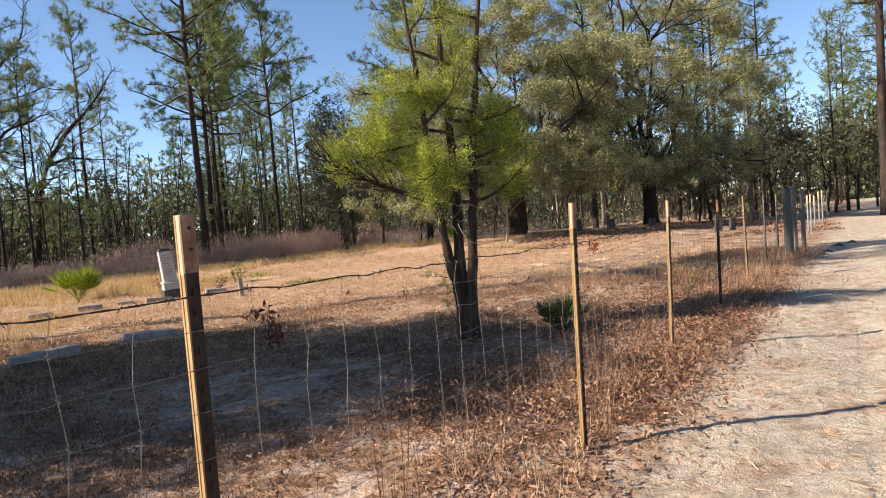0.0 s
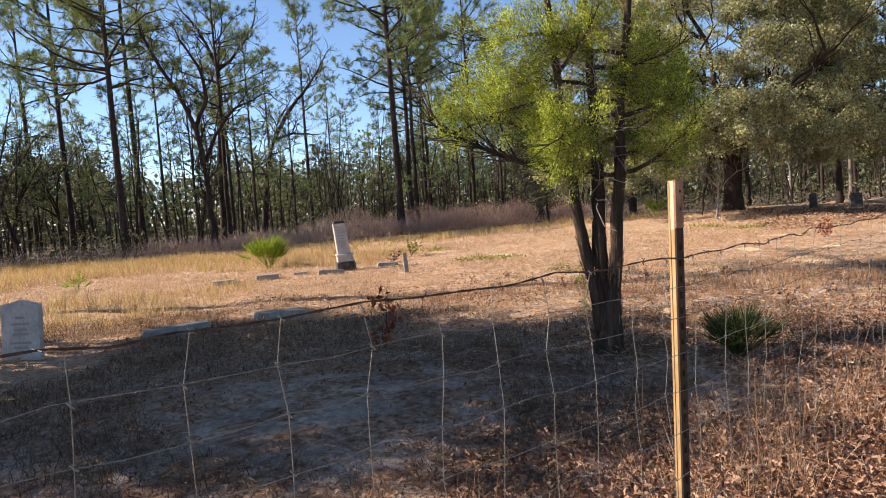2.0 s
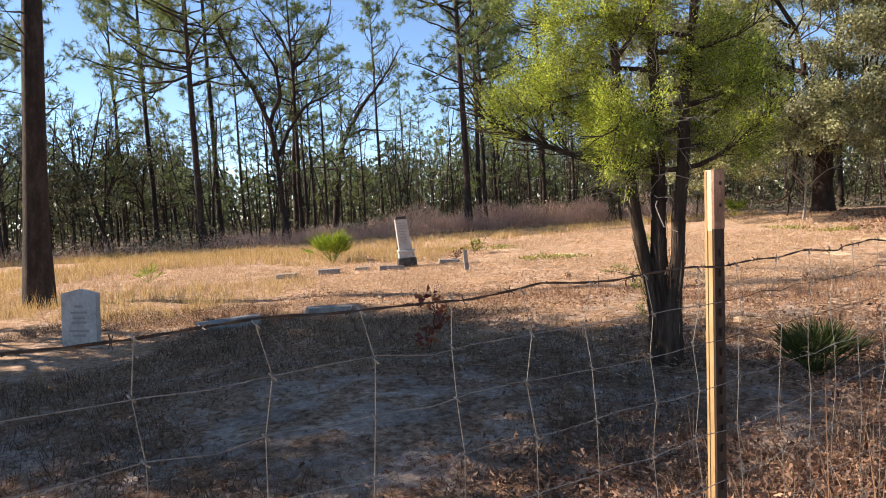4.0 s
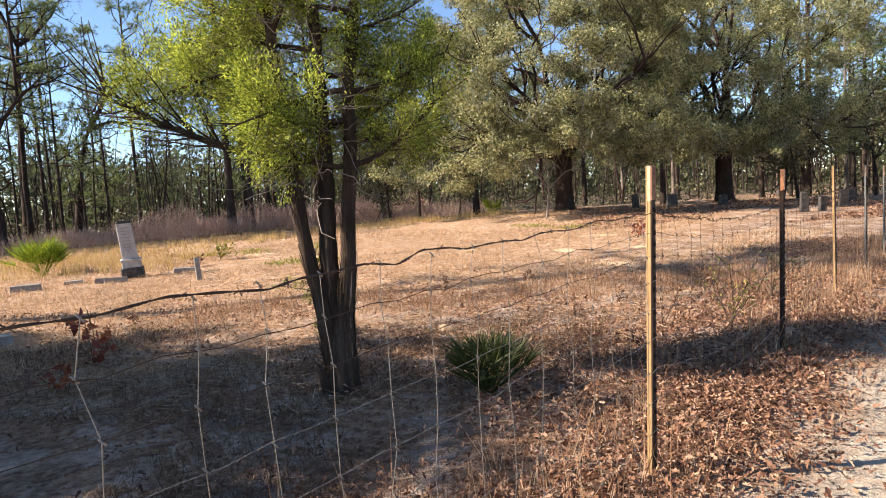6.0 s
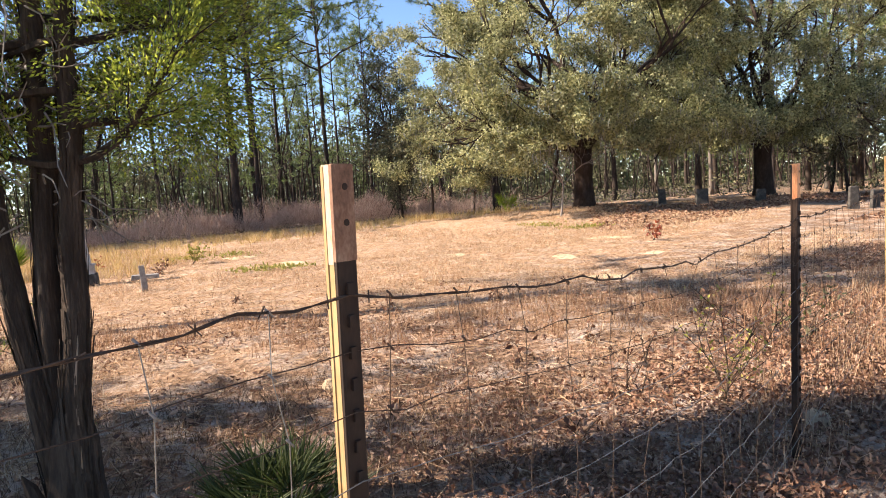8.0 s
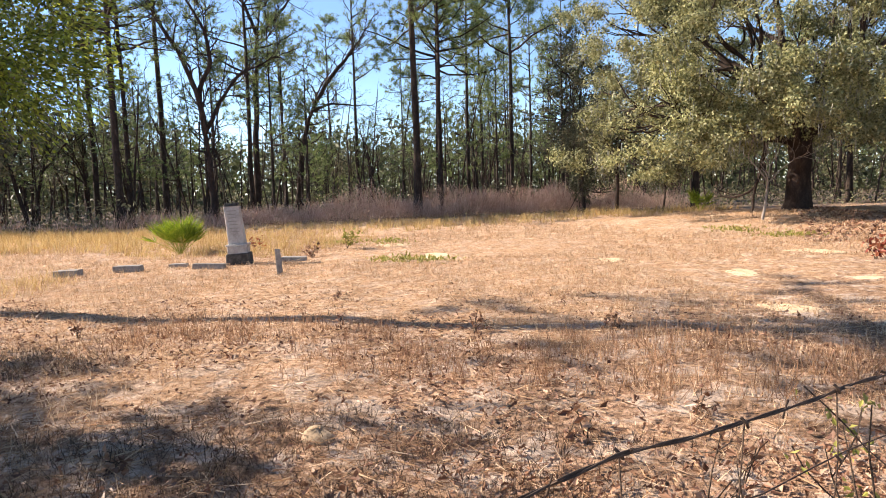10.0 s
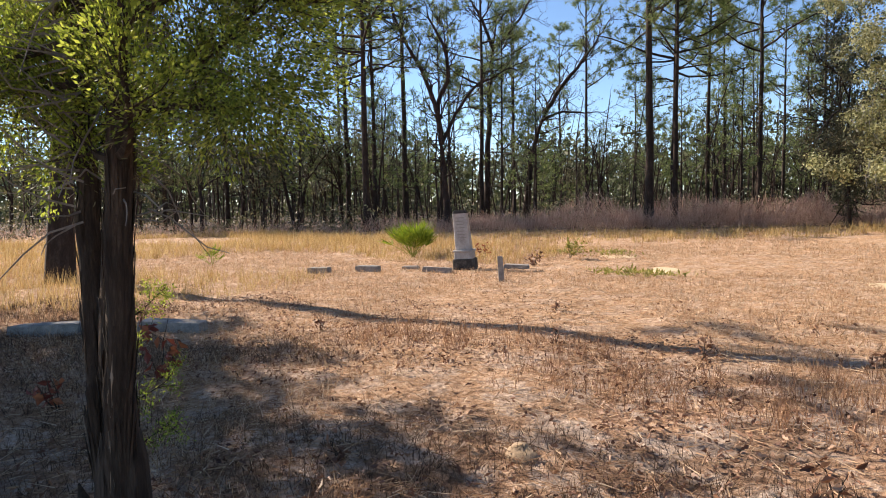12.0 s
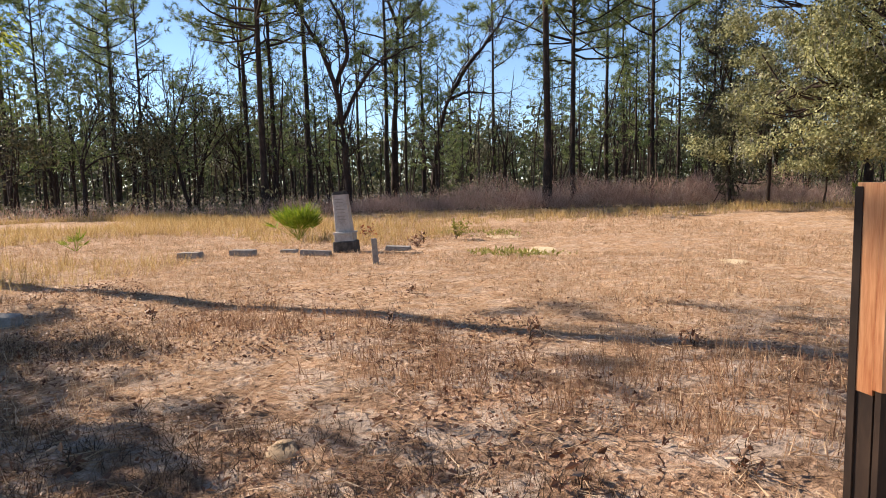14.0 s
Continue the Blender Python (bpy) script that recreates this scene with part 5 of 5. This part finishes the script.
def field_litter():
    """Dark bits of leaf and low withered weeds strewn over the field."""
    g = Geo()
    x, y = scatter(15000, -9, 8, 8.5, 17)
    k = (road_side(x, y) < -1.5) & (patches(x, y, 2.3, 1.1) > -1.0 + 1.2 * rng.random(len(x))) & (rng.random(len(x)) < 1.15 - np.hypot(x - 2.5, y - 8) / 9)
    at = rooted(x[k], y[k], 0.015)
    at[:, 2] += rng.random(len(at)) * 0.04
    far = 1.0
    leaves(g, at, rng.normal(0, 1, at.shape) * [1, 1, 0.5], rng.uniform(0.025, 0.07, len(at)) * far, rng.uniform(0.014, 0.035, len(at)) * far, 0.15)
    tagged(part("leaf_litter", g, M_DEAD_LEAF), "dark curled leaves strewn over the dry field", "leaves", kind="stuff")
    x, y = scatter(2600, -10, 7, 8.5, 16)
    k = (road_side(x, y) < -1.8) & (patches(x, y, 1.9, 2.2) > 0.1)
    tufts("withered_weeds", M_DARK_WEED, x[k], y[k], 6, 0.10, 0.004, 0.05, 0.7, "low withered brown weeds in the field")


field_litter()


def far_litter():
    """Reddish leaves under the old oaks."""
    g = Geo()
    x, y = scatter(16000, 4, 16, 23, 34)
    k = patches(x, y, 0.6, 0.7) > -0.4
    at = rooted(x[k], y[k], 0.012)
    leaves(g, at, rng.normal(0, 1, at.shape) * [1, 1, 0.3], rng.uniform(0.07, 0.16, len(at)), rng.uniform(0.04, 0.08, len(at)), 0.1)
    tagged(part("leaf_litter", g, M_DEAD_LEAF), "reddish-brown leaves under the live oaks", "leaves", kind="stuff")


far_litter()

# ---- low plants and stones ----


def palmetto(x, y, fronds, size, mat, label, upright=0.6):
    plant = thing("palmetto", pose(x, y, float(ground_z(x, y)) - 0.02), label, "palm")
    for k in range(fronds):
        g = Geo()
        a = k * 2.4 + rng.normal(0, 0.3)
        tilt = rng.uniform(0.25, 1.0)
        way = unit(np.array([math.cos(a) * tilt, math.sin(a) * tilt, upright + 0.3 * rng.random()]))
        stalk = bend((0, 0, 0), way, size * rng.uniform(0.5, 0.8), 3, 0.06, -0.03)
        tube(g, stalk, 0.006, 4, False)
        hub, out = stalk[-1], unit(stalk[-1] - stalk[-2])
        side = unit(np.cross(out, [0, 0, 1]))
        up = np.cross(side, out)
        ang = np.linspace(-1.3, 1.3, 19)
        w = np.cos(ang)[:, None] * out + np.sin(ang)[:, None] * side + 0.25 * np.abs(np.sin(ang))[:, None] * up + rng.normal(0, 0.09, (19, 3)) - np.array([0, 0, 0.08])
        leaves(g, np.repeat(hub[None], 19, 0), w, size * rng.uniform(0.4, 0.64, 19), size * 0.024, 0.01)
        part("frond", g, mat, plant)
    return plant


palmetto(1.45, 7.95, 34, 0.46, M_PALMETTO_SHADED, "dark green palmetto clump in the cedar's shade", 0.8)
palmetto(-11.0, 19.4, 44, 0.95, M_PALMETTO, "bright green palmetto behind the grave monument", 0.8)
palmetto(0.8, 33.5, 16, 0.8, M_PALMETTO, "small bright palmetto at the oak's edge", 0.6)
palmetto(-13.6, 14.5, 8, 0.5, M_PALMETTO, "small palmetto in the golden grass", 0.6)


def seedling(x, y, h, count, mat, label, size=0.10, stems=3, name="oak_seedling"):
    plant = thing(name, pose(x, y, float(ground_z(x, y)) - 0.01), label, "shrub")
    g, lf = Geo(), Geo()
    at = []
    for _ in range(stems):
        line = bend((rng.normal(0, 0.03), rng.normal(0, 0.03), 0), (rng.normal(0, 0.35), rng.normal(0, 0.35), 1), h * rng.uniform(0.6, 1.05), 5, 0.18)
        tube(g, line, np.linspace(0.006, 0.002, 6), 4, False)
        for _ in range(2):
            tw = bend(line[rng.integers(2, 5)], rng.normal(0, 1, 3) + [0, 0, 0.6], h * 0.35, 3, 0.15)
            tube(g, tw, 0.003, 3, False)
            at += list(tw[1:])
        at += list(line[2:])
    at = np.array(at)
    p = at[rng.integers(0, len(at), count)] + rng.normal(0, 0.02, (count, 3))
    leaves(lf, p, rng.normal(0, 1, (count, 3)), size * rng.uniform(0.6, 1.2, count), size * 0.55, 0.12)
    tagged(part("stem", g, M_CEDAR_BARK, plant), kind="stuff")
    part("foliage", lf, mat, plant)
    return plant


seedling(-2.62, 9.35, 0.62, 34, M_RED_LEAF, "dark red oak seedling in the shaded sand", 0.13)
seedling(-2.3, 8.4, 0.35, 22, M_RED_LEAF, "small red oak seedling in the shaded sand", 0.11)
seedling(3.75, 9.75, 0.80, 170, M_YELLOW_WEED, "yellow-green shrub behind the wire fence", 0.035, 7, "shrub")
seedling(3.2, 10.0, 0.55, 70, M_DEAD_LEAF, "shrub with dry brown leaves by the fence", 0.05, 5, "shrub")
seedling(4.6, 10.9, 0.65, 120, M_BUSH, "green shrub with dry leaves by the fence", 0.045, 6, "shrub")
seedling(5.0, 20.9, 0.45, 60, M_RED_LEAF, "low red-leaved seedling in the field", 0.12, 5)
seedling(-6.9, 19.9, 0.45, 60, M_DEAD_LEAF, "withered brown bush near the graves", 0.12, 5, "shrub")
seedling(-6.9, 21.4, 0.62, 80, M_YELLOW_WEED, "yellowing bush near the graves", 0.12, 5, "shrub")
seedling(-8.7, 19.9, 0.6, 30, M_RED_LEAF, "thin reddish bush behind the monument", 0.1, 3, "shrub")
for x, y, h in ((0.6, 13.3, 0.35), (1.9, 13.9, 0.28), (-2.2, 14.6, 0.2), (2.4, 10.9, 0.25), (3.0, 11.6, 0.3), (1.6, 9.5, 0.22), (0.2, 9.3, 0.2), (-0.8, 12.8, 0.3), (4.2, 11.8, 0.4), (2.8, 9.2, 0.25), (4.4, 13.0, 0.35), (-3.6, 11.6, 0.25)):
    seedling(x, y, h * 0.8, 22, M_DEAD_LEAF, "small oak seedling with withered brown leaves", 0.07, 3)
for x, y in ((-4.1, 19.4), (-3.5, 19.7), (-8.0, 22.6), (-6.6, 23.0), (2.4, 26.0), (3.6, 25.0)):
    g = Geo()
    xx, yy = x + rng.normal(0, 0.35, 160), y + rng.normal(0, 0.3, 160)
    at = rooted(xx, yy, 0.01)
    leaves(g, at, rng.normal(0, 0.6, at.shape) + [0, 0, 0.8], 0.11, 0.04)
    tagged(part("weed_patch", g, M_YELLOW_WEED), "yellow-green weeds low in the field", "weeds", kind="stuff")


def mound(x, y, r, h, mat, name, label, category):
    """A low heap or rounded stone with an uneven surface."""
    g = Geo()
    rings, sides = 6, 18
    v, q = [], []
    ph = rng.uniform(0, 6, 3)
    for i in range(rings + 1):
        f = i / rings
        for j in range(sides):
            a = j / sides * 2 * math.pi
            rr = r * math.sqrt(max(0.0, 1 - f * f)) * (1 + 0.2 * math.sin(2 * a + ph[0]) + 0.12 * math.sin(3 * a + ph[1]))
            v.append((rr * math.cos(a) * 1.2, rr * math.sin(a), h * f * (1 + 0.15 * math.sin(a + ph[2])) - 0.02 + rng.normal(0, h * 0.04)))
    for i in range(rings):
        for j in range(sides):
            k = (j + 1) % sides
            q.append((i * sides + j, i * sides + k, (i + 1) * sides + k, (i + 1) * sides + j))
    g.add(v, None, q)
    ob = part(name, g, mat, smooth=True)
    ob.matrix_basis = pose(x, y, float(ground_z(x, y)), 0, 0, rng.uniform(0, 360))
    return tagged(ob, label, category, name + "s")


for x, y, r in ((-6.2, 22.5, 0.6), (-3.8, 20.6, 0.6), (0.38, 20.2, 0.45), (3.5, 15.6, 0.45), (2.9, 18.9, 0.42), (4.0, 22.0, 0.55), (4.7, 18.4, 0.25)):
    mound(x, y, r * 0.8, 0.035, M_SAND, "sand_mound", "low heap of loose yellow sand in the grass", "sand heap")
mound(0.92, 10.2, 0.11, 0.075, M_ROCK, "field_stone", "pale rounded stone lying in the dry grass", "rock")
mound(4.15, 9.35, 0.13, 0.10, M_ROCK, "field_stone", "pale stone at the foot of a fence post", "rock")
mound(2.2, 9.0, 0.10, 0.06, M_ROCK, "field_stone", "small pale stone among dead leaves", "rock")
for x, y, r in ((9.74, 15.94, 0.13), (10.6, 16.9, 0.12), (9.2, 15.3, 0.09), (11.4, 17.6, 0.10)):
    mound(x, y, r, 0.08, M_STONE_DARK, "dark_clod", "dark clod lying on the sand road", "rock")
bare_oak("pale_sapling", 3.02, 28.6, 3.0, 0.035, (0.1, 0, 1), "pale leafless sapling before the live oak", 4, bark=M_PALE_BARK)
